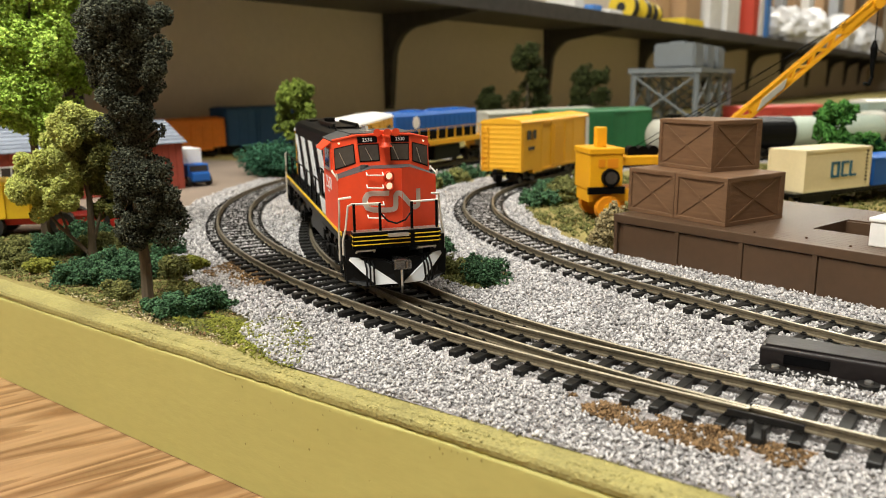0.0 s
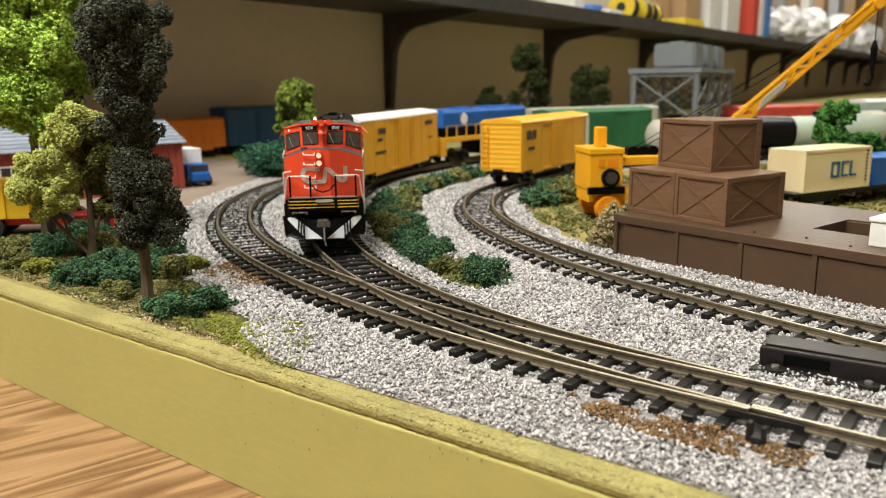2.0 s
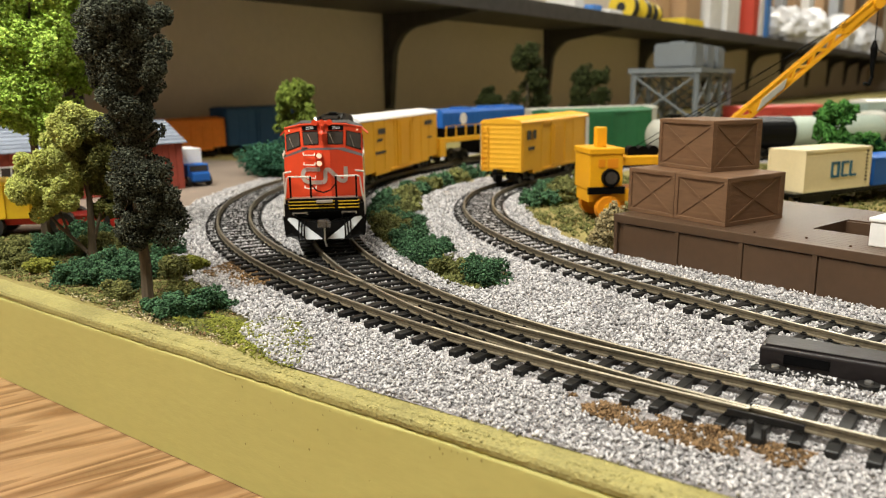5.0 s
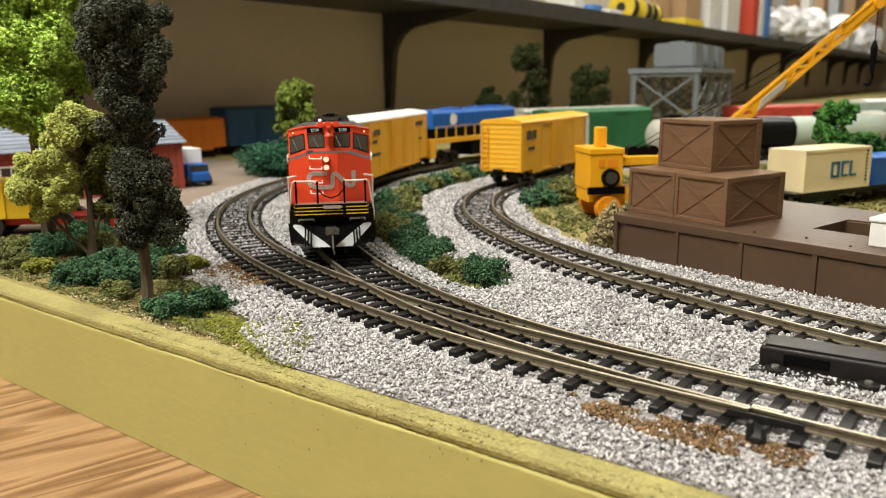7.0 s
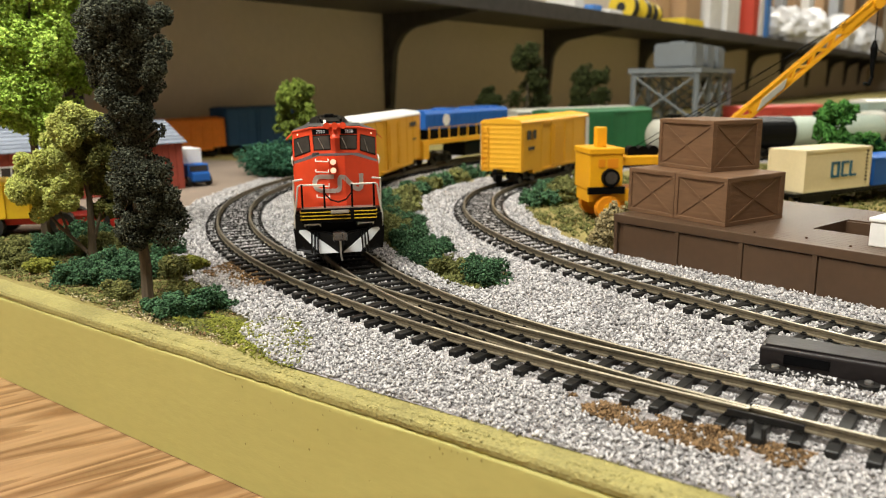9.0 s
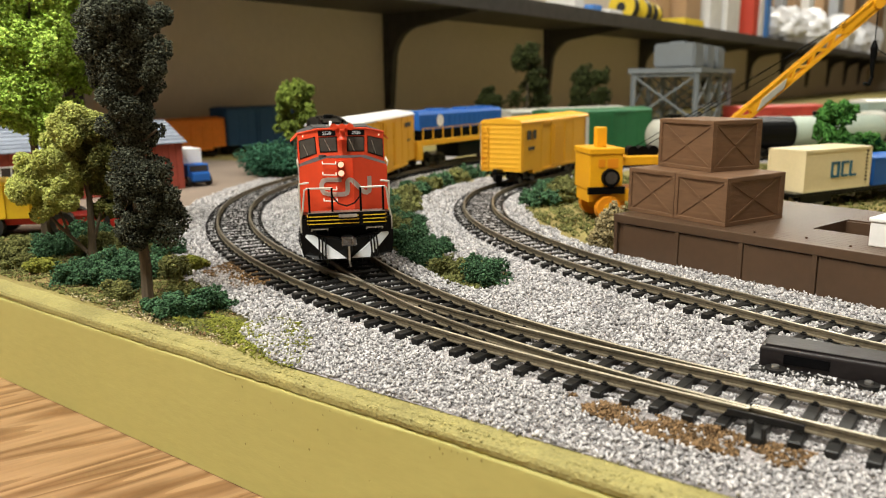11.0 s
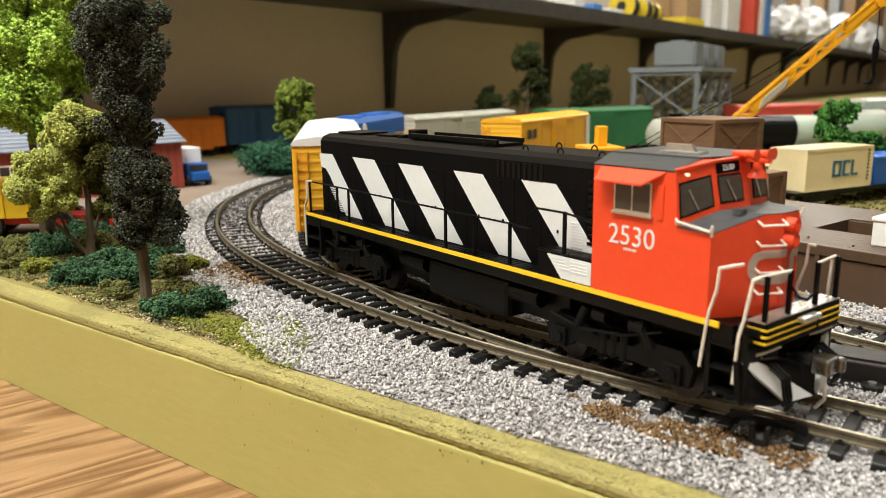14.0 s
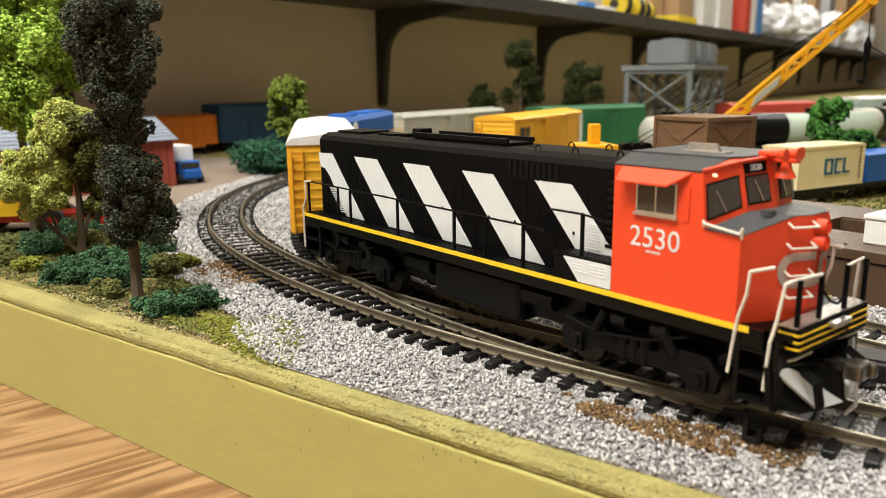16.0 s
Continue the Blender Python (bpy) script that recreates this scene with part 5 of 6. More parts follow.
def bush(x, y, r, h, mat, label, seed, count=None):
    rr = random.Random(seed)
    cs, rs = [], []
    n = max(4, int(r * 0.9))
    for i in range(n):
        a, q = rr.uniform(0, 6.28), r * 0.75 * math.sqrt(rr.random())
        cs.append((q * math.cos(a), q * math.sin(a), h * 0.35 * rr.uniform(0.5, 1.3)))
        rs.append(min(r, h) * rr.uniform(0.38, 0.55))
    ob = flakes("bush", cs, rs, count or int((420 if y < 450 else 130) * r), 0.56 if y < 450 else 1.4, mat, None, seed)
    ob.matrix_world = at(x, y, -0.6)
    return tagged(ob, label, "bush", "layout bushes")


for i, (x, y, r, h, mt, lb) in enumerate((
        (-87, 249, 9, 10, L_BUSH, "deep green"), (-78, 254, 7, 9, L_BUSH, "deep green"), (-99, 255, 8, 6, L_BUSH, "deep green"), (-121, 270, 7, 7, L_BUSH2, "moss green"),
        (-97, 270, 7, 7, L_BUSH2, "moss green"), (-124, 283, 9, 10, L_BUSH, "deep green"), (-147, 299, 11, 11, L_BUSH, "deep green"), (-136, 293, 8, 9, L_BUSH, "deep green"),
        (-138, 316, 10, 12, L_BUSH, "deep green"), (-122, 306, 9, 11, L_BUSH, "deep green"), (-109, 300, 8, 12, L_BUSH2, "moss green"), (-104, 311, 7, 10, L_LIME, "lime green"),
        (-198, 356, 13, 8, L_BUSH2, "moss green"), (-182, 346, 11, 11, L_BUSH, "deep green"), (-190, 326, 12, 8, L_BUSH2, "moss green"), (-172, 318, 9, 6, L_LIME, "lime green"),
        (-160, 350, 12, 14, L_BUSH2, "moss green"), (-140, 345, 11, 13, L_BUSH2, "moss green"), (-128, 340, 9, 12, L_BUSH, "deep green"), (-216, 340, 12, 9, L_BUSH, "deep green"),
        (-178, 372, 12, 15, L_BUSH, "deep green"), (-150, 372, 11, 13, L_BUSH, "deep green"), (-225, 364, 12, 7, L_BUSH2, "moss green"),
        (14, 287, 12, 12, L_BUSH, "deep green"), (2, 300, 8, 9, L_BUSH2, "moss green"), (10, 306, 7, 8, L_BUSH2, "moss green"), (-4, 322, 11, 13, L_BUSH, "deep green"), (-13, 338, 10, 12, L_BUSH, "deep green"),
        (-2, 338, 8, 11, L_BUSH, "deep green"), (-16, 358, 10, 13, L_BUSH, "deep green"), (-24, 376, 10, 12, L_BUSH2, "moss green"), (-13, 378, 9, 11, L_BUSH, "deep green"), (-29, 396, 10, 12, L_BUSH2, "moss green"),
        (-20, 402, 10, 12, L_BUSH, "deep green"), (-33, 420, 11, 13, L_BUSH, "deep green"), (-24, 428, 10, 12, L_BUSH2, "moss green"), (-33, 446, 11, 13, L_BUSH, "deep green"), (-24, 456, 10, 12, L_BUSH2, "moss green"),
        (-33, 474, 11, 12, L_BUSH, "deep green"), (-27, 500, 11, 12, L_BUSH2, "moss green"), (-19, 525, 11, 12, L_BUSH, "deep green"), (-10, 550, 11, 12, L_BUSH2, "moss green"), (-1, 574, 11, 12, L_BUSH, "deep green"),
        (11, 600, 11, 12, L_BUSH2, "moss green"), (24, 624, 11, 12, L_BUSH, "deep green"), (40, 648, 11, 12, L_BUSH, "deep green"),
        (62, 474, 11, 13, L_BUSH, "deep green"), (76, 486, 11, 14, L_BUSH2, "moss green"), (92, 512, 14, 18, L_BUSH2, "moss green"), (74, 520, 12, 14, L_BUSH, "deep green"), (110, 560, 14, 18, L_BUSH2, "moss green"),
        (90, 362, 7, 12, L_BUSH2, "moss green"),
        (-138, 640, 24, 46, L_SHRUB, "large deep green"), (-114, 652, 20, 42, L_SHRUB, "large deep green"), (-156, 662, 20, 38, L_SHRUB, "large deep green"))):
    bush(x, y, r, h, mt, lb + (" foam bush beside the tracks" if abs(x) < 100 else " foam bush under the trees"), 100 + i)

spec = [(-3, 0, 4, 5), (1, -3, 5, 5.5), (2, 2, 6, 6), (-1, 1, 10, 5.5), (2, 0, 13, 5), (4, 2, 16, 4.5), (6, 4, 11, 6)]
ob = flakes("dry_bush", [q[:3] for q in spec], [q[3] for q in spec], 5000, 0.75, L_STRAW, None, 77)
ob.matrix_world = at(76, 347, -0.8)
tagged(ob, "dry straw-coloured foam bush at the dock's corner", "bush", "layout bushes")

# low turf, crumbs and earth


def scatter(name, poly, n, size, mat, label, seed, z=-0.4):
    rng = np.random.default_rng(seed)
    poly = np.array(poly, float)
    P = rng.uniform(poly.min(0), poly.max(0), (n * 2, 2))
    P = P[in_poly(P, poly)][:n]
    clump = np.array([noise.noise((x * 0.12, y * 0.12, seed)) for x, y in P])
    P, clump = P[clump > -0.25], clump[clump > -0.25]
    hz = z + np.clip(clump, 0, 1) * 2.2 * rng.random(len(P))
    ob = flakes(name, np.c_[P, hz][:2], [0.5, 0.5], 4, size, mat, None, seed)
    me = ob.data
    tet = np.array([(1, 1, 1), (1, -1, -1), (-1, 1, -1), (-1, -1, 1)], float) * 0.6
    n = len(P)
    V = (tet[None] * rng.uniform(0.5, 1.3, (n, 4, 1)) + rng.normal(0, 0.3, (n, 4, 3))) * (size * rng.uniform(0.5, 1.3, (n, 1, 1))) + np.c_[P, hz][:, None, :]
    F = (np.array([(0, 1, 2), (0, 3, 1), (0, 2, 3), (1, 3, 2)])[None] + (np.arange(n) * 4)[:, None, None]).reshape(-1, 3)
    me.clear_geometry()
    me.vertices.add(n * 4)
    me.vertices.foreach_set("co", (V.reshape(-1) * MM).astype(np.float32))
    me.loops.add(len(F) * 3)
    me.loops.foreach_set("vertex_index", F.reshape(-1).astype(np.int32))
    me.polygons.add(len(F))
    me.polygons.foreach_set("loop_start", np.arange(0, len(F) * 3, 3, dtype=np.int32))
    me.update(calc_edges=True)
    return tagged(ob, label, "turf", kind="stuff")


LEFT_TURF = [(-240, 350), (-175, 301), (-120, 259), (-62, 215), (-46, 212), (-56, 232), (-72, 262), (-100, 310), (-120, 350), (-150, 400), (-240, 420)]
scatter("moss_turf", LEFT_TURF, 30000, 0.55, L_BUSH2, "moss green scatter turf along the board edge", 21)
scatter("lime_turf", [(-100, 249), (-62, 218), (-47, 211), (-55, 230), (-75, 246), (-95, 262)], 7000, 0.55, L_LIME, "lime green scatter turf", 22)
scatter("lime_turf", [(-80, 242), (-64, 236), (-53, 243), (-41, 225), (-38, 206), (-41, 194), (-54, 203), (-66, 216)], 1900, 0.45, L_LIME, "thin lime green turf straying into the gravel", 29, 0.5)
scatter("sand", [(-150, 282), (-110, 248), (-62, 211), (-40, 198), (-44, 212), (-58, 228), (-80, 240), (-110, 262)], 3600, 0.42, L_SAND, "pale sand along the board edge", 28)
scatter("earth", LEFT_TURF, 7000, 0.5, L_EARTH, "brown earth crumbs in the turf", 23)
scatter("earth", SOIL_A, 8500, 0.58, L_EARTH, "bare brown earth beside the turnout", 24, 0.2)
scatter("earth", [(-100, 305), (-78, 278), (-66, 285), (-78, 306), (-92, 322)], 2200, 0.75, L_EARTH, "brown earth crumbs beside the ballast", 25, 0.5)
scatter("moss_turf", [(150, 400), (130, 470), (150, 600), (240, 690), (420, 700), (430, 560), (330, 470), (240, 400), (205, 395)], 6500, 1.5, L_OLIVE2, "dark olive turf round the container car", 30)
scatter("moss_turf", BUSH_STRIP, 9000, 0.9, L_BUSH2, "moss green turf between the tracks", 26)
scatter("moss_turf", [(60, 400), (50, 440), (52, 500), (80, 600), (140, 640), (200, 560), (150, 420), (90, 350), (70, 360)], 7000, 1.1, L_BUSH2, "moss green turf inside the siding curve", 27)


def far_tree(x, y, h, r, z0, mat, label, seed, n=14, count=5000):
    rr = random.Random(seed)
    t = thing("tree", at(x, y, -1), label, "tree", "far layout trees")
    trunk(t, [(0, 0, 0), (0, 0, z0), (0, 0, h * 0.85)], 1.8, 0.6)
    spec = []
    for i in range(n):
        z = z0 + (h - z0) * rr.random()
        k = r * (1.05 - 0.6 * (z - z0) / (h - z0))
        a = rr.uniform(0, 6.28)
        spec.append((k * 0.7 * math.cos(a), k * 0.7 * math.sin(a), z, r * rr.uniform(0.3, 0.45)))
    flakes("crown", [q[:3] for q in spec], [q[3] for q in spec], count, 1.8, mat, t, seed)


far_tree(-134, 700, 74, 24, 26, L_PALE, "yellow green bushy tree in front of the wall", 31)
far_tree(121, 1085, 122, 30, 44, L_DUSK, "dark olive pointed tree far behind the boxcar", 32, 18)
far_tree(214, 1100, 94, 34, 40, L_DUSK, "dark spreading tree far behind the tracks", 34, 16)
far_tree(70, 1120, 66, 26, 20, L_DUSK, "low dark tree far behind the tracks", 35)
far_tree(268, 520, 55, 17, 18, L_FAR, "green fir-like tree beside the container", 36, 16)
far_tree(292, 530, 38, 16, 16, L_FAR, "green bushy tree beside the container", 37, 14)

# ---- shed, road and road vehicles ----
road = raw("road", [(x, y, 0.35) for x, y in ((-330, 470), (-230, 400), (-178, 432), (-156, 490), (-150, 545), (-138, 600), (-108, 680), (-70, 745), (-250, 800), (-360, 640))], [tuple(range(10))], M_ROAD)
tagged(road, "brown plaster road beside the shed", "road", kind="structure")
M_SHEDWALL = material("barn_red_siding", (0.28, 0.05, 0.03), 0.7, grain=400, vary=0.15, bump=0.2)
M_SLATE = material("blue_grey_shingle", (0.22, 0.25, 0.31), 0.75, grain=350, vary=0.15, bump=0.2, spread=0.15)


def build_shed():
    sh = thing("shed", at(-275, 548, -0.5, 42), "barn red shed with a blue grey shingle roof", "building")
    L2, D2, E, R = 75, 35, 36, 50
    bm = bmesh.new()
    extrude_x(bm, [(-D2, 0), (D2, 0), (D2, E), (0, R - 1.5), (-D2, E)], -L2, L2)
    wall = part("wall", bm, M_SHEDWALL, sh)
    for i in range(28):
        x = -L2 + 3 + i * 5.3
        part("siding_board", boxes((x, x + 4.9, -D2 - 0.6, -D2, 1, E - 1)), M_SHEDWALL, wall)
    for j in range(9):
        y = -D2 + 3 + j * 7.3
        part("siding_board", boxes((L2, L2 + 0.6, y, y + 6.9, 1, E - 2 + max(0, (1 - abs(y + 3.4) / D2) * 10))), M_SHEDWALL, wall)
    for s in (-1, 1):
        sl = math.atan2(R - E, D2)
        for k in range(7):
            a, b = k / 7, (k + 1) / 7 + 0.03
            y0, y1 = s * (D2 + 4) * (1 - a), s * (D2 + 4) * (1 - b)
            z0, z1 = E - 1.6 + (R - E + 1.6) * a, E - 1.6 + (R - E + 1.6) * b
            bm = bmesh.new()
            q = [(y0, z0 + 0.9), (y1, z1 + 0.4), (y1, z1 + 1.0), (y0, z0 + 1.7)]
            extrude_x(bm, q, -L2 - 4, L2 + 4)
            part("roof_course", bm, M_SLATE, sh)
    for x in (-40, 0, 40):
        w = part("window", boxes((x - 7, x + 7, -D2 - 1.0, -D2 - 0.4, 14, 27)), M_CARROOF, sh)
        part("pane", boxes((x - 6, x - 0.4, -D2 - 1.2, -D2 - 0.9, 15, 26)), M_GLASS, w)
        part("pane", boxes((x + 0.4, x + 6, -D2 - 1.2, -D2 - 0.9, 15, 26)), M_GLASS, w)


build_shed()


def road_wheel(parent, x, y, r, w, mat=None):
    bm = bmesh.new()
    cyl(bm, (x, y - w / 2, r), (x, y + w / 2, r), r, n=18)
    wh = part("wheel", bm, BLK, parent)
    bm = bmesh.new()
    s = 1 if y > 0 else -1
    cyl(bm, (x, y + s * w / 2, r), (x, y + s * (w / 2 + 0.4), r), r * 0.5, n=12)
    part("rim", bm, mat or M_STEEL, wh)


def delivery_truck():
    tk = thing("delivery_truck", at(-197, 597, 0.3, -50), "small toy truck with a blue cab and white box", "truck")
    part("cargo_box", boxes((-26, 0, -9, 9, 6, 28), bev=0.5), M_CARROOF, tk, "white cargo box")
    cab = part("cab", boxes((1, 14, -8.5, 8.5, 4, 17), bev=1.2), M_BLUE, tk, "blue cab")
    part("hood", boxes((13, 20, -7, 7, 4, 11), bev=1.2), M_BLUE, cab)
    part("windscreen", boxes((13.8, 14.3, -7, 7, 11.5, 16)), M_GLASS, cab)
    part("chassis", boxes((-26, 18, -6, 6, 3, 6)), M_FRAME, tk)
    for x in (-19, 12):
        for y in (-8, 8):
            road_wheel(tk, x, y, 4, 3)


delivery_truck()
M_TOYRED = material("toy_red_plastic", (0.55, 0.03, 0.02), 0.35, vary=0.08, bump=0.02)
M_TOYYEL = material("toy_yellow_plastic", (0.8, 0.52, 0.02), 0.35, vary=0.06, bump=0.02)


def dump_truck():
    tk = thing("dump_truck", at(-219, 402, -0.2, 8), "toy dump truck with a yellow bed and red chassis", "truck")
    bm = bmesh.new()
    prism(bm, [(-28, 10), (12, 10), (21, 29), (-30, 29)], -13, 13)
    part("dump_bed", bm, M_TOYYEL, tk, "yellow dump bed")
    for x in (-22, -10, 2):
        part("bed_rib", boxes((x, x + 1.5, -13.8, -13, 10.5, 28)), M_TOYYEL, tk)
    part("chassis", boxes((-45, 58, -9, 9, 6, 10), bev=0.5), M_TOYRED, tk, "red chassis")
    part("bumper", boxes((54, 60, -12, 12, 4, 11), bev=0.8), M_TOYRED, tk)
    for x in (-30, -17, 18, 45):
        for y in (-10, 10):
            road_wheel(tk, x, y, 6.2, 5, M_TOYRED)


dump_truck()

# ---- brown loading dock with crates ----
M_DOCK = material("dull_brown_plastic", (0.075, 0.043, 0.024), 0.4, grain=300, vary=0.12, bump=0.12, wide=25)
M_CRATE = material("crate_brown_plastic", (0.152, 0.083, 0.044), 0.5, grain=420, vary=0.24, bump=0.35, wide=60, stretch=(0.3, 0.3, 1.6), spec=0.35)
DOCK_H = 18.5


def build_dock():
    dk = thing("loading_dock", at(76.5, 328.7, 0, -52.1), "brown plastic loading dock with panelled sides and planked deck", "loading dock")
    # x along the front, y inwards; the deck has a sunken bay
    for i, (x0, x1, y0, y1) in enumerate(((0, 72, 0, 88), (72, 112, 0, 29.5), (72, 112, 57, 88), (112, 230, 0, 88))):
        part("deck", boxes((x0, x1, y0 + 0.8, y1, 0, DOCK_H - 0.6)), M_DOCK, dk)
    part("bay_floor", boxes((72, 112, 29.5, 57, 0, 6)), M_DOCK, dk)
    y = 0.6
    while y < 87:
        for x0, x1 in ((0.6, 72), (112, 229.5)) if 29 < y < 57 else ((0.6, 229.5),):
            part("deck_plank", boxes((x0, x1, y, y + 2.75, DOCK_H - 0.7, DOCK_H)), M_DOCK, dk)
        y += 2.95
    part("edge_rail", boxes((-0.8, 230.5, -0.9, 0.7, DOCK_H - 3.4, DOCK_H + 0.15), bev=0.25), M_DOCK, dk)
    part("edge_rail", boxes((-0.9, 0.7, 0.7, 88.5, DOCK_H - 3.4, DOCK_H + 0.15), bev=0.25), M_DOCK, dk)
    for x in (0, 31.3, 59.7, 88, 116.4, 144.8, 173.2, 201.6):
        part("post", boxes((x - 0.7, x + 1.1, -0.7, 0.8, 0, DOCK_H - 3.3), bev=0.2), M_DOCK, dk)
    for x in np.arange(31.3 - 28.4, 196, 28.4):
        part("panel", boxes((x + 1.2, x + 27.6, -0.1, 0.8, 0.3, DOCK_H - 3.9), bev=0.15), M_DOCK, dk)
    for y in (22, 44, 66, 87):
        part("post", boxes((-0.7, 0.8, y - 0.9, y + 0.9, 0, DOCK_H - 3.3), bev=0.2), M_DOCK, dk)
    for x, y in ((62, 5), (80, 9), (97, 6)):
        bm = bmesh.new()
        cyl(bm, (x, y, DOCK_H - 0.1), (x, y, DOCK_H + 0.7), 0.5, n=8)
        part("peg", bm, M_DOCK, dk)


build_dock()


def crate(x, y, z, turn, lx, ly, h, label):
    """A panelled crate, its corner at the given place; x along its front."""
    c = thing("crate", at(x, y, z, turn), label, "crate", "crates on the dock")
    part("body", boxes((0.65, lx - 0.65, 0.65, ly - 0.65, 0.2, h - 0.5)), M_CRATE, c)
    b = 1.7
    for yy in (0, ly):
        s = -1 if yy == 0 else 1
        ya, yb = (0, 1.2) if s < 0 else (ly - 1.2, ly)
        for x0, x1, z0, z1 in ((0, lx, 0, b), (0, lx, h - b, h), (0, b, b, h - b), (lx - b, lx, b, h - b)):
            part("batten", boxes((x0, x1, ya, yb, z0, z1), bev=0.15), M_CRATE, c)
        for (xa, za, xb, zb) in ((b, b, lx - b, h - b), (b, h - b, lx - b, b)):
            d = Vector((xb - xa, 0, zb - za))
            n = Vector((-d.z, 0, d.x)).normalized() * 0.5
            bm = bmesh.new()
            prism(bm, [(xa - n.x, za - n.z), (xb - n.x, zb - n.z), (xb + n.x, zb + n.z), (xa + n.x, za + n.z)], ya + 0.35 * (s < 0), yb - 0.35 * (s > 0))
            part("brace", bm, M_CRATE, c)
    for xx in (0, lx):
        s = -1 if xx == 0 else 1
        xa, xb = (0, 1.2) if s < 0 else (lx - 1.2, lx)
        for y0, y1, z0, z1 in ((1.2, ly - 1.2, 0, b), (1.2, ly - 1.2, h - b, h), (1.2, 1.2 + b, b, h - b), (ly - 1.2 - b, ly - 1.2, b, h - b)):
            part("batten", boxes((xa, xb, y0, y1, z0, z1), bev=0.15), M_CRATE, c)
        for (pa, za, pb, zb) in ((b + 1, b, ly - b - 1, h - b), (b + 1, h - b, ly - b - 1, b)):
            d = Vector((0, pb - pa, zb - za))
            n = Vector((0, -d.z, d.y)).normalized() * 0.5
            bm = bmesh.new()
            extrude_x(bm, [(pa - n.y, za - n.z), (pb - n.y, zb - n.z), (pb + n.y, zb + n.z), (pa + n.y, za + n.z)], xa + 0.35 * (s < 0), xb - 0.35 * (s > 0))
            part("brace", bm, M_CRATE, c)
        for k in range(1, 6):
            zz = b + (h - 2 * b) * k / 6
            part("slat_gap", boxes((xa + 0.75 * (s < 0), xb - 0.75 * (s > 0), b + 1.4, ly - b - 1.4, zz - 0.12, zz + 0.12)), M_CRATE, c)
    part("lid", boxes((0.3, lx - 0.3, 0.3, ly - 0.3, h - 0.6, h + 0.15), bev=0.15), M_CRATE, c)


crate(83.7, 338.6, DOCK_H, -58, 26, 37, 19.3, "brown crate with crossed braces on the loading dock")
crate(97.6, 316.4, DOCK_H, -58, 26, 37, 19.3, "brown crate with crossed braces on the loading dock")
crate(97.5, 342.7, DOCK_H + 19.5, -64, 32, 28, 21, "brown crate stacked on two others")
wb = thing("white_box", at(76.5, 328.7, DOCK_H, -52.1) @ at(100, 12, 0), "small white plastic box on the dock", "box")
part("body", boxes((0, 24, 0, 16, 0, 8.6), bev=0.5), M_CARROOF, wb)
part("lid", boxes((-0.4, 24.4, -0.4, 16.4, 8.6, 10.2), bev=0.4), M_CARROOF, wb)
part("label", boxes((8, 22, -0.12, 0, 1.2, 2.2)), M_TOYRED, wb)

# ---- point machine beside the turnout ----
pm = thing("point_machine", at(84.0, 191.5, 0.2, -33), "black plastic switch machine beside the turnout", "switch machine")
M_CASE = material("brown_black_plastic", (0.015, 0.012, 0.012), 0.38, vary=0.3, bump=0.1, spec=0.25)
part("case", boxes((0, 75, 0, 13, 0, 5.8), bev=0.5), M_CASE, pm)
part("ridge", boxes((1, 74, 2, 11, 5.8, 6.3), bev=0.2), M_CASE, pm)
part("foot_plate", boxes((-1.5, 40, -4.5, 0.5, 0, 0.8), bev=0.2), M_TIE, pm)
part("slot", boxes((6, 17, -0.3, 0.4, 2.2, 4.8)), M_BLACK, pm)
for x in (4.5, 26):
    bm = bmesh.new()
    cyl(bm, (x, -2.5, 0), (x, -2.5, 1.6), 2.6, n=16)
    ear = part("mounting_ear", bm, M_TIE, pm)
    bm = bmesh.new()
    cyl(bm, (x, -2.5, 1.6), (x, -2.5, 2.3), 1.0, n=12)
    part("screw", bm, M_STEEL, ear, "bright screw head")
bm = bmesh.new()
cyl(bm, (36, 6.5, 6.6), (66, 6.5, 6.6), 4.6, n=20)
part("solenoid", bm, material("grey_metal_can", (0.28, 0.27, 0.27), 0.4, 0.6), pm, "grey metal solenoid")
# throw bar and lever at the blades
tb = thing("throw_bar", at(75.0, 161.0, 0.3, -35), "black throw bar and lever at the turnout blades", "switch lever")
part("bar", boxes((-1.2, 1.2, -17.5, 10, 0.2, 1.7), bev=0.2), M_TIE, tb)
part("lever", boxes((-2.2, -1.0, -17, -15, 0.2, 4.6), bev=0.3), M_TIE, tb)
part("lever", boxes((0.8, 1.8, -17, -15, 0.2, 4.0), bev=0.3), M_TIE, tb)
part("rail_joiner", boxes((-8, 8, -10.0, -9.25, 1.9, 3.6), bev=0.15), M_TIE, tb)

# ---- container on a flat car ----
M_CREAM = material("cream_container_paint", (0.74, 0.64, 0.40), 0.5, vary=0.05, bump=0.04)
M_TEAL = material("dark_teal_letters", (0.02, 0.12, 0.2), 0.5)


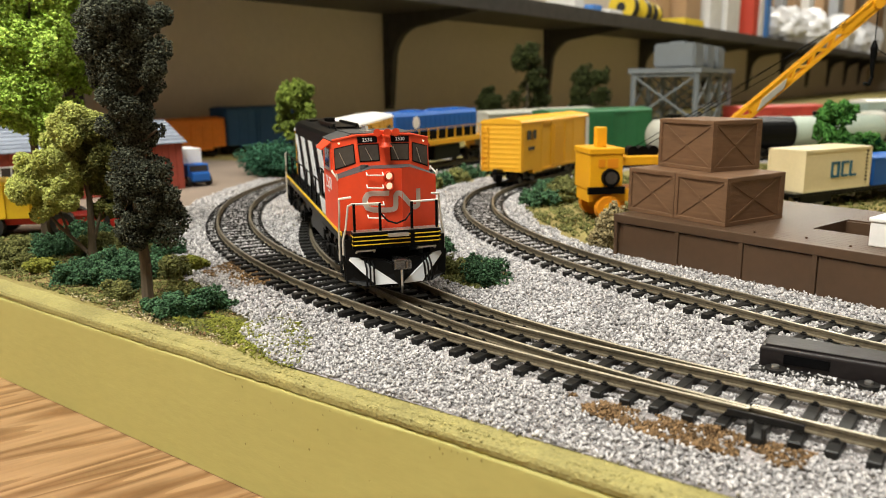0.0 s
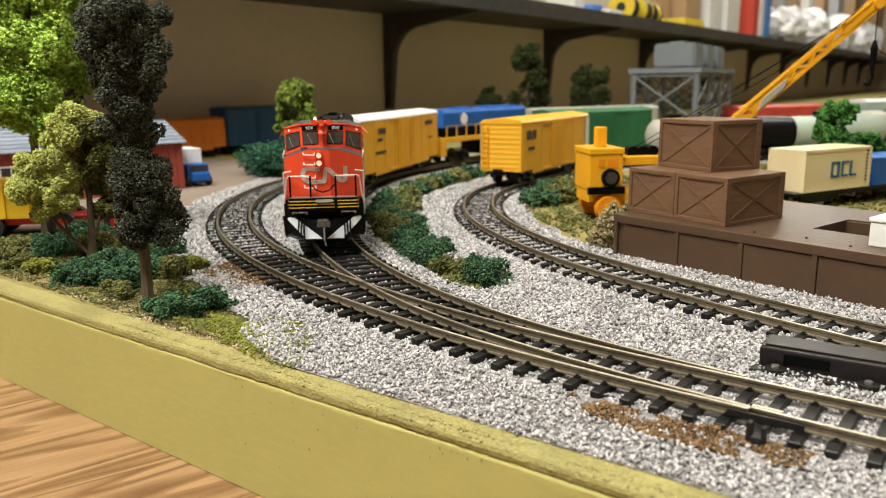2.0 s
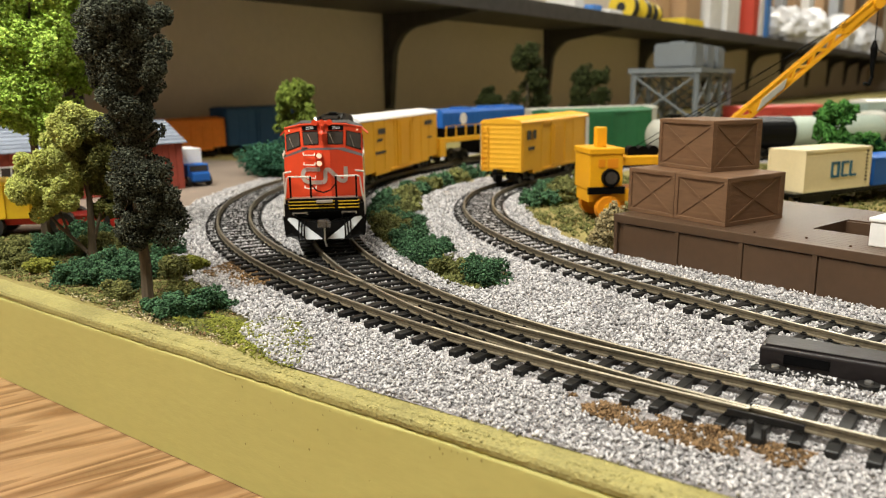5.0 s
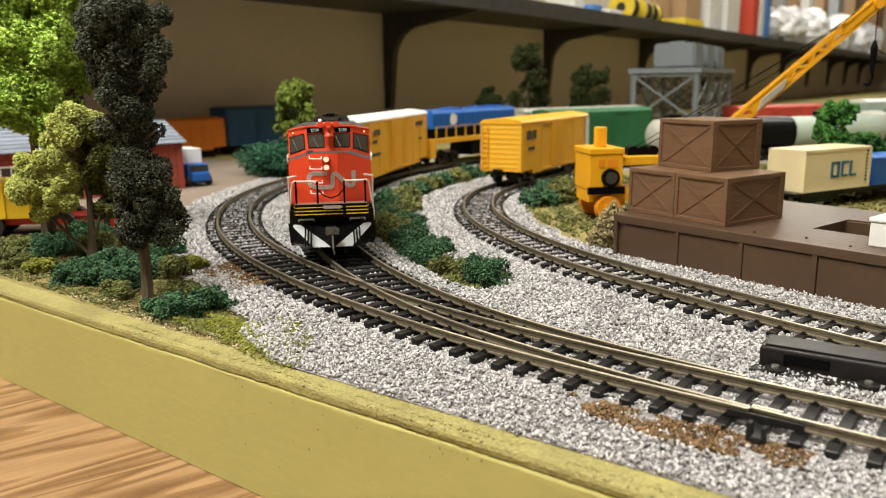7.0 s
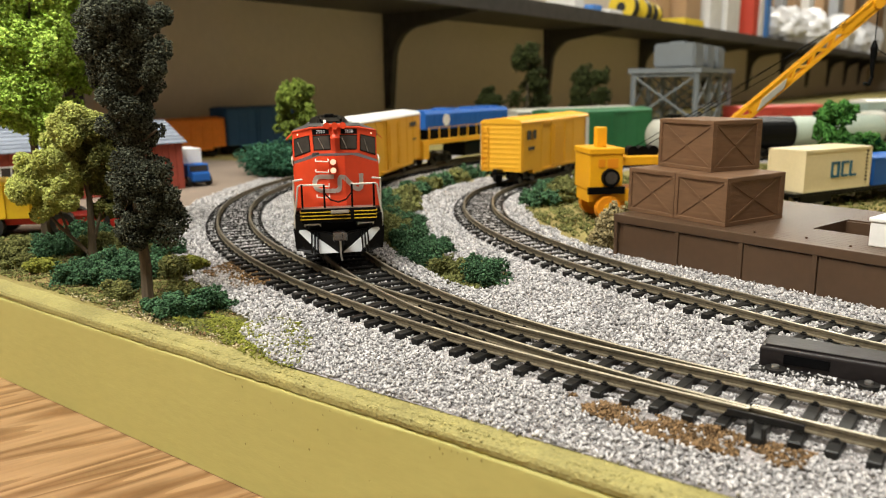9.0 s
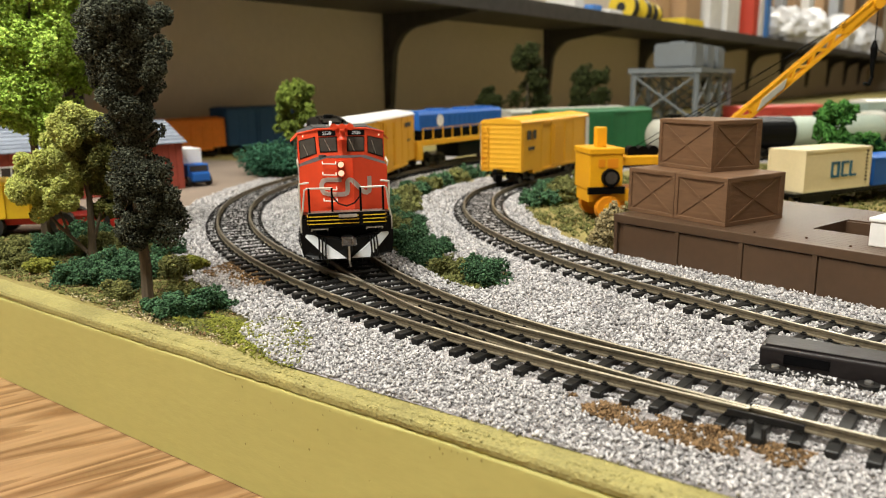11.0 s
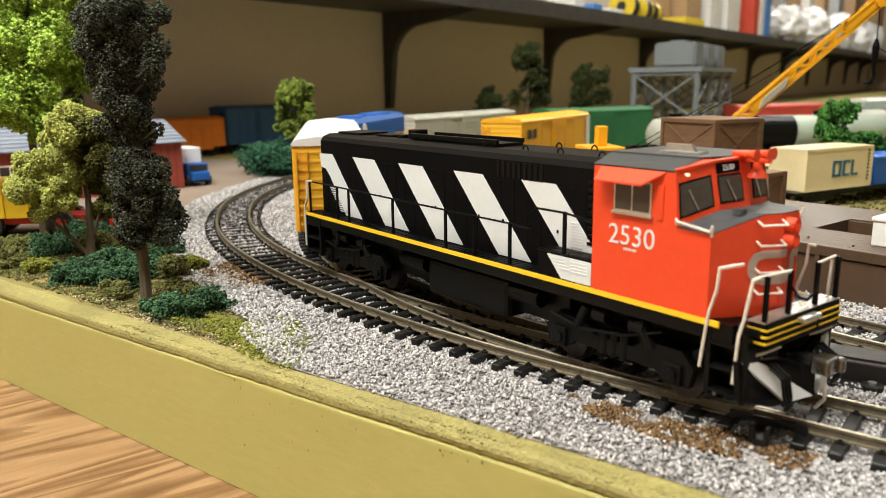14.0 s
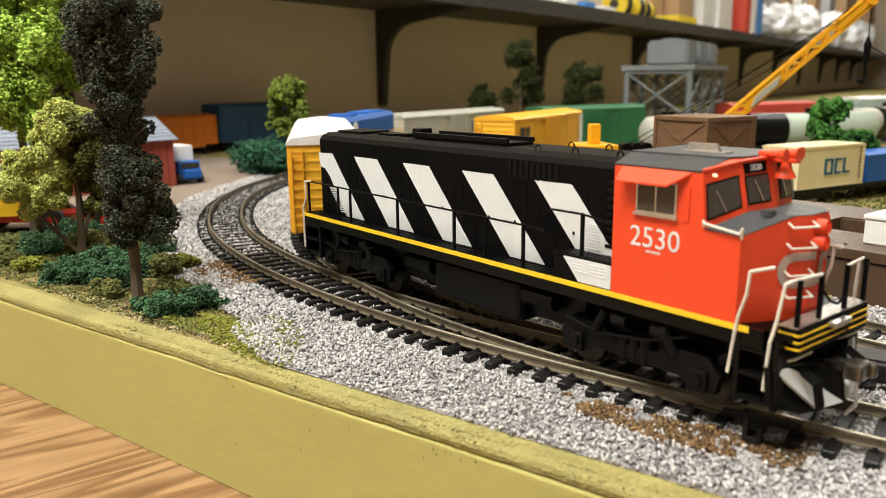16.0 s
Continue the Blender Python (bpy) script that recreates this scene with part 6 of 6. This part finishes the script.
def flat_car(x, y, turn, length_mm):
    fc_ = thing("flat_car", at(x, y, 0, turn), "black flat car carrying containers", "freight car", "freight cars")
    part("deck", boxes((0, length_mm, -2, 28, 8.0, 10.0), bev=0.3), M_FRAME, fc_)
    part("centre_sill", boxes((8, length_mm - 8, 8, 18, 4.5, 8.6)), M_FRAME, fc_)
    for c in (20, length_mm - 20):
        tr = part("truck", boxes((c - 14, c + 14, -1.5, 0.5, 3.5, 8), (c - 14, c + 14, 25.5, 27.5, 3.5, 8), (c - 3, c + 3, 0, 26, 4, 8.6)), M_FRAME, fc_)
        for k in (-10, 10):
            for yy in (4.5, 21.5):
                bm = bmesh.new()
                cyl(bm, (c + k, yy - 1.4, 5.0), (c + k, yy + 1.4, 5.0), 5.0, n=18)
                part("wheel", bm, M_STEEL, tr)
    return fc_


flat_car(204, 438.5, 28, 150)


def container(x, y, z, turn, L, W_, H, mat, label):
    c = thing("container", at(x, y, z, turn), label, "container", "containers")
    part("body", boxes((0.4, L - 0.4, 0.4, W_ - 0.4, 0, H), bev=0.3), mat, c)
    for xx in (0, L - 1.4):
        for yy in (0, W_ - 1.4):
            part("corner_post", boxes((xx, xx + 1.4, yy, yy + 1.4, 0, H + 0.1), bev=0.2), mat, c)
    part("top_rail", boxes((0, L, 0, 1.1, H - 1.3, H + 0.1)), mat, c)
    part("top_rail", boxes((0, L, W_ - 1.1, W_, H - 1.3, H + 0.1)), mat, c)
    part("bottom_rail", boxes((0, L, 0, 1.0, 0, 1.2)), mat, c)
    part("roof", boxes((0.6, L - 0.6, 0.6, W_ - 0.6, H, H + 0.4)), mat, c)
    return c


cn = container(211.0, 440, 10.0, 28, 62, 26, 24.5, M_CREAM, "cream container with dark teal band letters")
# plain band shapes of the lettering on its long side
for spec in ([(39, 5, 41.6, 15.5), (47.2, 5, 49.8, 15.5), (40, 13.1, 49, 15.5), (40, 5, 49, 7.4)], [(52, 5.5, 54.6, 15.5), (53, 13.1, 61, 15.5), (53, 5, 61, 7.4)], [(63, 5.5, 65.6, 15.5), (64, 5, 72, 7.4)]):
    part("band_letter", boxes(*[(24 + (a - 39) * 0.72, 24 + (c_ - 39) * 0.72, -0.15, 0.35, b + 2.5, d + 1.5) for a, b, c_, d in spec]), M_TEAL, cn, "dark teal band shape")
for k in range(9):
    part("vent", boxes((57.0, 58.2, -0.12, 0.35, 4 + k * 2.2, 5 + k * 2.2)), M_MARK, cn)
container(269, 471, 10.0, 28, 76, 26, 16.5, M_BLUE, "blue container on the flat car")

# ---- yellow crane ----
M_CRANE = material("yellow_orange_crane_plastic", (0.80, 0.38, 0.01), 0.4, vary=0.06, bump=0.04)
M_ORANGE = material("orange_wheel_plastic", (0.75, 0.26, 0.01), 0.4, vary=0.06)


def build_crane():
    c = thing("mobile_crane", at(87, 414, 0, 8), "yellow orange toy crane with lattice boom behind the crates", "crane")
    body = part("body", boxes((-6.5, 12.5, 0, 26, 17, 38), bev=0.6), M_CRANE, c)
    part("bumper", boxes((-7.5, 13.5, -2, 0.5, 15, 19), bev=0.4), M_BLACK, body)
    part("window", boxes((-1.6, 2.0, -0.3, 0.3, 29.7, 34)), M_ORANGE, body)
    part("window", boxes((3.6, 9.6, -0.3, 0.3, 29.2, 34.2)), M_ORANGE, body)
    part("roof", boxes((-7, 13, -0.6, 26.5, 36.6, 40), bev=0.5), M_CRANE, body)
    part("stack", boxes((0, 5.8, 8, 14, 40, 51), bev=0.6), M_CRANE, body)
    bm = bmesh.new()
    cyl(bm, (5, -2.8, 24), (5, 0.5, 24), 4.9, n=24)
    hl = part("round_lamp", bm, M_BLACK, body, "black round lamp")
    bm = bmesh.new()
    cyl(bm, (5, -2.95, 24), (5, -2.8, 24), 3.4, n=20)
    part("lens", bm, M_GLASS, hl)
    part("deck", boxes((12, 70, 2, 26, 30, 35), bev=0.5), M_CRANE, c)
    part("chassis", boxes((-6, 70, 3, 24, 10, 17), bev=0.5), M_CRANE, c)
    for x, y in ((4, -1), (9, 6), (40, -1), (60, -1), (4, 26), (40, 26), (60, 26)):
        bm = bmesh.new()
        cyl(bm, (x, y - 2.5, 7), (x, y + 2.5, 7), 7, n=22)
        w = part("wheel", bm, M_ORANGE, c, "orange wheel")
        bm = bmesh.new()
        cyl(bm, (x, y - 2.9, 7), (x, y - 2.4, 7), 3.2, n=16)
        part("hub", bm, M_CRANE, w)
    bm = bmesh.new()
    for x in (21, 27, 33):
        cyl(bm, (x, 8, 37), (x, 14, 37), 3.2, n=16)
    part("winch", bm, M_BLACK, c, "black winch drums")
    # lattice boom
    a0, a1 = Vector((46, 13, 21.5)), Vector((155, 0, 116))
    d = (a1 - a0).normalized()
    nrm = Vector((-d.z, 0, d.x)).normalized()
    lat = d.cross(nrm)
    Lb = (a1 - a0).length
    boom = part("boom_foot", boxes((41, 49, 8, 18, 20, 27), bev=0.6), M_CRANE, c)

    def pt(k, p, q):
        w = 3.1 * (1 - 0.2 * k)
        return a0 + d * (Lb * k) + nrm * (p * w) + lat * (q * w)
    def plate(k0, p0, k1, p1, half, q):
        """A flat bar in a side of the boom, between two places on it."""
        a, b = pt(k0, p0, q), pt(k1, p1, q)
        n_ = (b - a).normalized().cross(lat) * half
        bm = bmesh.new()
        lo = [bm.verts.new(v_ - lat * 0.5) for v_ in (a - n_, b - n_, b + n_, a + n_)]
        hi = [bm.verts.new(v_ + lat * 0.5) for v_ in (a - n_, b - n_, b + n_, a + n_)]
        bm.faces.new(lo), bm.faces.new(hi[::-1])
        for i in range(4):
            bm.faces.new((lo[i], lo[(i + 1) % 4], hi[(i + 1) % 4], hi[i]))
        return bm

    n = 21
    for q in (-0.45, 0.45):
        for p in (-0.95, 0.95):
            part("chord", plate(0, p, 1, p, 1.0, q), M_CRANE, boom)
        part("side_plate", plate(0.39, 0, 0.58, 0, 3.0, q), M_CRANE, boom)
        part("side_plate", plate(0.84, 0, 1.0, 0, 2.6, q), M_CRANE, boom)
        for i in range(n):
            if 0.4 < (i + 0.5) / n < 0.57 or i / n > 0.84:
                continue
            s = 1 if i % 2 else -1
            part("lattice", plate(i / n, s * 0.9, (i + 1) / n, -s * 0.9, 0.7, q), M_CRANE, boom)
    P = [pt(0.41, -0.8, 0.72), pt(0.54, -0.8, 0.72), pt(0.57, 0.4, 0.72), pt(0.45, 0.4, 0.72)]
    bm = bmesh.new()
    a = [bm.verts.new(p) for p in P]
    b = [bm.verts.new(p + lat * 0.5) for p in P]
    bm.faces.new(a), bm.faces.new(b[::-1])
    for i in range(4):
        bm.faces.new((a[i], a[(i + 1) % 4], b[(i + 1) % 4], b[i]))
    part("name_plate", bm, M_GREYCAR, boom, "pale plate")
    bm = bmesh.new()
    cyl(bm, tuple(a1 - lat * 3), tuple(a1 + lat * 3), 3.1, n=18)
    part("head_sheave", bm, M_CRANE, boom)
    for q, e in ((-2, (26, 10, 38)), (2, (22, 14, 38))):
        part("cable", tube(bmesh.new(), [pt(0.86, 1.4, q * 0.4), Vector(e)], 0.22, n=5), M_BLACK, c)
    part("cable", tube(bmesh.new(), [pt(1.0, 1.2, 0), pt(0.55, 2.6, 0), Vector((30, 12, 40))], 0.22, n=5), M_BLACK, c)
    hx, hy, hz = a1.x + 1, a1.y, a1.z - 4
    part("hoist_cable", tube(bmesh.new(), [(hx, hy, hz), (hx, hy, hz - 18)], 0.3, n=5), M_BLACK, c)
    part("hoist_cable", tube(bmesh.new(), [(hx, hy, hz - 20), (hx + 12, hy, hz - 26)], 0.3, n=5), M_BLACK, c)
    bm = bmesh.new()
    cyl(bm, (hx, hy, hz - 32), (hx, hy, hz - 20), 1.1, 2.0, n=14)
    cyl(bm, (hx, hy, hz - 20), (hx, hy, hz - 16), 2.0, 0.7, n=14)
    hk = part("hook_block", bm, M_BLACK, c, "black hook block")
    part("hook", tube(bmesh.new(), [(hx, hy, hz - 32), (hx + 0.5, hy, hz - 36), (hx - 1, hy, hz - 40), (hx - 4, hy, hz - 39.5)], 0.9, n=7), M_BLACK, hk)


build_crane()

# ---- far rolling stock ----
M_FARORANGE, M_FARBLUE = material("orange_car_paint", (0.78, 0.22, 0.015), 0.55), material("dark_blue_car_paint", (0.015, 0.08, 0.22), 0.55)
M_FARGREEN, M_FARRED = material("green_car_paint", (0.02, 0.135, 0.05), 0.55), material("red_car_paint", (0.5, 0.06, 0.04), 0.55)
M_FARPALE = material("pale_green_grey_paint", (0.36, 0.43, 0.36), 0.5)
M_FARTEAL = material("faded_teal_paint", (0.35, 0.45, 0.42), 0.55)
boxcar(at(-290, 828, 0, 53), 112, M_FARORANGE, M_FARORANGE, "orange boxcar standing along the wall", top=43)
boxcar(at(-221, 925, 0, 53), 112, M_FARBLUE, M_FARBLUE, "dark blue boxcar standing along the wall", [(-30, -8, 33, 38, M_GREYCAR)], top=53)
boxcar(at(153, 775, 0, 26), 124, M_FARGREEN, M_FARGREEN, "green boxcar on a far track", top=50)
boxcar(at(470, 1090, 0, 20), 150, M_FARRED, M_FARRED, "long red boxcar on a far track", top=41)
boxcar(at(640, 1040, 0, 15), 190, M_FARTEAL, M_CARROOF, "faded teal boxcar on a far track", top=49)


def tank_car(x, y, turn, L, mat, label, black_end=0.0):
    c = thing("tank_car", at(x, y, 0, turn), label, "freight car", "freight cars")
    bm = bmesh.new()
    r = 15.5
    pts = [(-L / 2, r * 0.35), (-L / 2 + 2, r * 0.75), (-L / 2 + 6, r), (L / 2 - 6, r), (L / 2 - 2, r * 0.75), (L / 2, r * 0.35)]
    rings = [[bm.verts.new((xx, rr * math.cos(a), 25 + rr * math.sin(a))) for a in np.linspace(0, 2 * math.pi, 24, endpoint=False)] for xx, rr in pts]
    for p, q in zip(rings[:-1], rings[1:]):
        for i in range(24):
            bm.faces.new((p[i], p[(i + 1) % 24], q[(i + 1) % 24], q[i]))
    bm.faces.new(rings[0][::-1]), bm.faces.new(rings[-1])
    part("tank", bm, mat, c, smooth=True)
    bm = bmesh.new()
    cyl(bm, (0, 0, 39), (0, 0, 45), 6, n=18)
    part("dome", bm, M_FRAME, c)
    if black_end > 0:
        bm = bmesh.new()
        cyl(bm, (-L / 2 + 1.5, 0, 25), (-L / 2 + black_end, 0, 25), r + 0.4, n=24)
        part("black_jacket", bm, M_FRAME, c, "black jacketed end")
    for xx in () if black_end else (-L * 0.2, L * 0.2):
        bm = bmesh.new()
        cyl(bm, (xx - 7, 0, 25), (xx + 7, 0, 25), r + 0.4, n=24)
        part("black_band", bm, M_FRAME, c)
    part("frame", boxes((-L / 2 - 4, L / 2 + 4, -5, 5, 7.5, 10.5)), M_FRAME, c)
    for k in (-L / 2 + 16, L / 2 - 16):
        freight_truck(c, k)


tank_car(368, 749, 7, 134, M_FARPALE, "pale green tank car with a black end", 36)
tank_car(520, 880, 30, 130, M_GREYCAR, "pale grey tank car with black bands")
tank_car(219, 721, 18, 52, M_GREYCAR, "short pale tank car behind the crane", -1)

# ---- grey steel tower with tanks ----
M_TOWER = material("grey_plastic_steelwork", (0.16, 0.18, 0.195), 0.5, vary=0.08)


def build_tower():
    t = thing("tank_tower", at(241, 972, 0, 0), "grey lattice steel tower carrying grey tanks", "tower")
    H, n = 85, 3
    across, deep = Vector((66, -39, 0)), Vector((36, 61, 0))
    up = Vector((0, 0, 1))

    def rod(a, b, r, name="brace"):
        part(name, tube(bmesh.new(), [a, b], r, n=6), M_TOWER, t)

    for j in range(n + 1):
        for i in (0, 1):
            o = across * i + deep * j
            part("leg", boxes((o.x - 2.8, o.x + 2.8, o.y - 2.8, o.y + 2.8, 0, H), bev=0.5), M_TOWER, t)
            if j < n:
                e = o + deep
                for z0, z1 in ((6, 42), (42, 6), (44, 80), (80, 44)):
                    rod(o + up * z0, e + up * z1, 1.5)
                for z in (43, 82):
                    rod(o + up * z, e + up * z, 1.9, "girt")
        o = deep * j
        for z0, z1 in ((28, 82), (82, 28)):
            rod(o + up * z0, o + across * 0.5 + up * ((z0 + z1) / 2), 1.4)
            rod(o + across * 0.5 + up * ((z0 + z1) / 2), o + across + up * z1, 1.4)
        for z in (26, 82):
            rod(o + up * z, o + across + up * z, 1.9, "girt")

    def slab(o, a, b, z0, z1):
        bm = bmesh.new()
        lo = [bm.verts.new(p + up * z0) for p in (o, o + a, o + a + b, o + b)]
        hi = [bm.verts.new(p + up * z1) for p in (o, o + a, o + a + b, o + b)]
        bm.faces.new(lo), bm.faces.new(hi[::-1])
        for i in range(4):
            bm.faces.new((lo[i], lo[(i + 1) % 4], hi[(i + 1) % 4], hi[i]))
        return bm

    part("platform", slab(across * -0.08 + deep * -0.06, across * 1.16, deep * 3.12, H, H + 6), M_TOWER, t)
    for k in range(3):
        o = across * 0.26 + deep * (0.2 + 0.95 * k)
        bm = slab(o, across * 0.66, deep * 0.7, H + 6, H + 36)
        bmesh.ops.bevel(bm, geom=list(bm.edges), offset=2.5, segments=2, affect="EDGES")
        tk = part("tank", bm, M_TOWER, t, "grey box tank")
        part("hatch", slab(o + across * 0.2 + deep * 0.2, across * 0.25, deep * 0.25, H + 36, H + 38.5), M_TOWER, tk)


build_tower()


def motions():
    """The train backs up, waits, creeps forward and then runs up to the turnout."""
    stops = [(0, 428), (0.2, 431.5), (0.4, 446), (0.5, 455), (0.6, 465), (0.8, 484), (1.0, 498), (1.2, 508), (1.5, 511.5), (4.2, 511.5), (5.4, 508), (6.3, 498.5),
             (6.5, 497), (7.0, 493.5), (7.5, 490.5), (8.0, 487.5), (8.5, 484.5), (9.0, 481.5), (10.2, 475), (11.3, 469.5), (11.6, 468), (11.8, 466), (12.0, 461.5),
             (12.2, 450), (12.5, 424.5), (12.8, 396), (13.0, 377), (13.25, 354.5), (13.5, 332.5), (13.8, 310), (14.0, 299.0), (14.2, 296), (14.5, 294.7), (15.0, 294.1), (15.5, 292.5), (16.0, 292.0)]
    rows = []
    for t, s in stops:
        k = min(1, max(0, (t - 13.5) / 0.6))
        rows.append((t, pose(0.0008 * k, 0.0015 * k, 0) @ ride(MIDDLE, s, 120) @ pose(0, 0, 0, 0, 0, -1.6 * k)))
    walk(LOCO, rows)
    walk(LEAD_CAR, [(t, ride(MIDDLE, s + 183 + 8 * min(1, max(0, (t - 12) / 1.5)), 124)) for t, s in stops])
    walk(BLUE_ENGINE, [(t, ride(MIDDLE, s + 370, 110)) for t, s in stops])
    walk(REAR_CAR, [(t, ride(MIDDLE, s + 526, 124)) for t, s in stops])


motions()
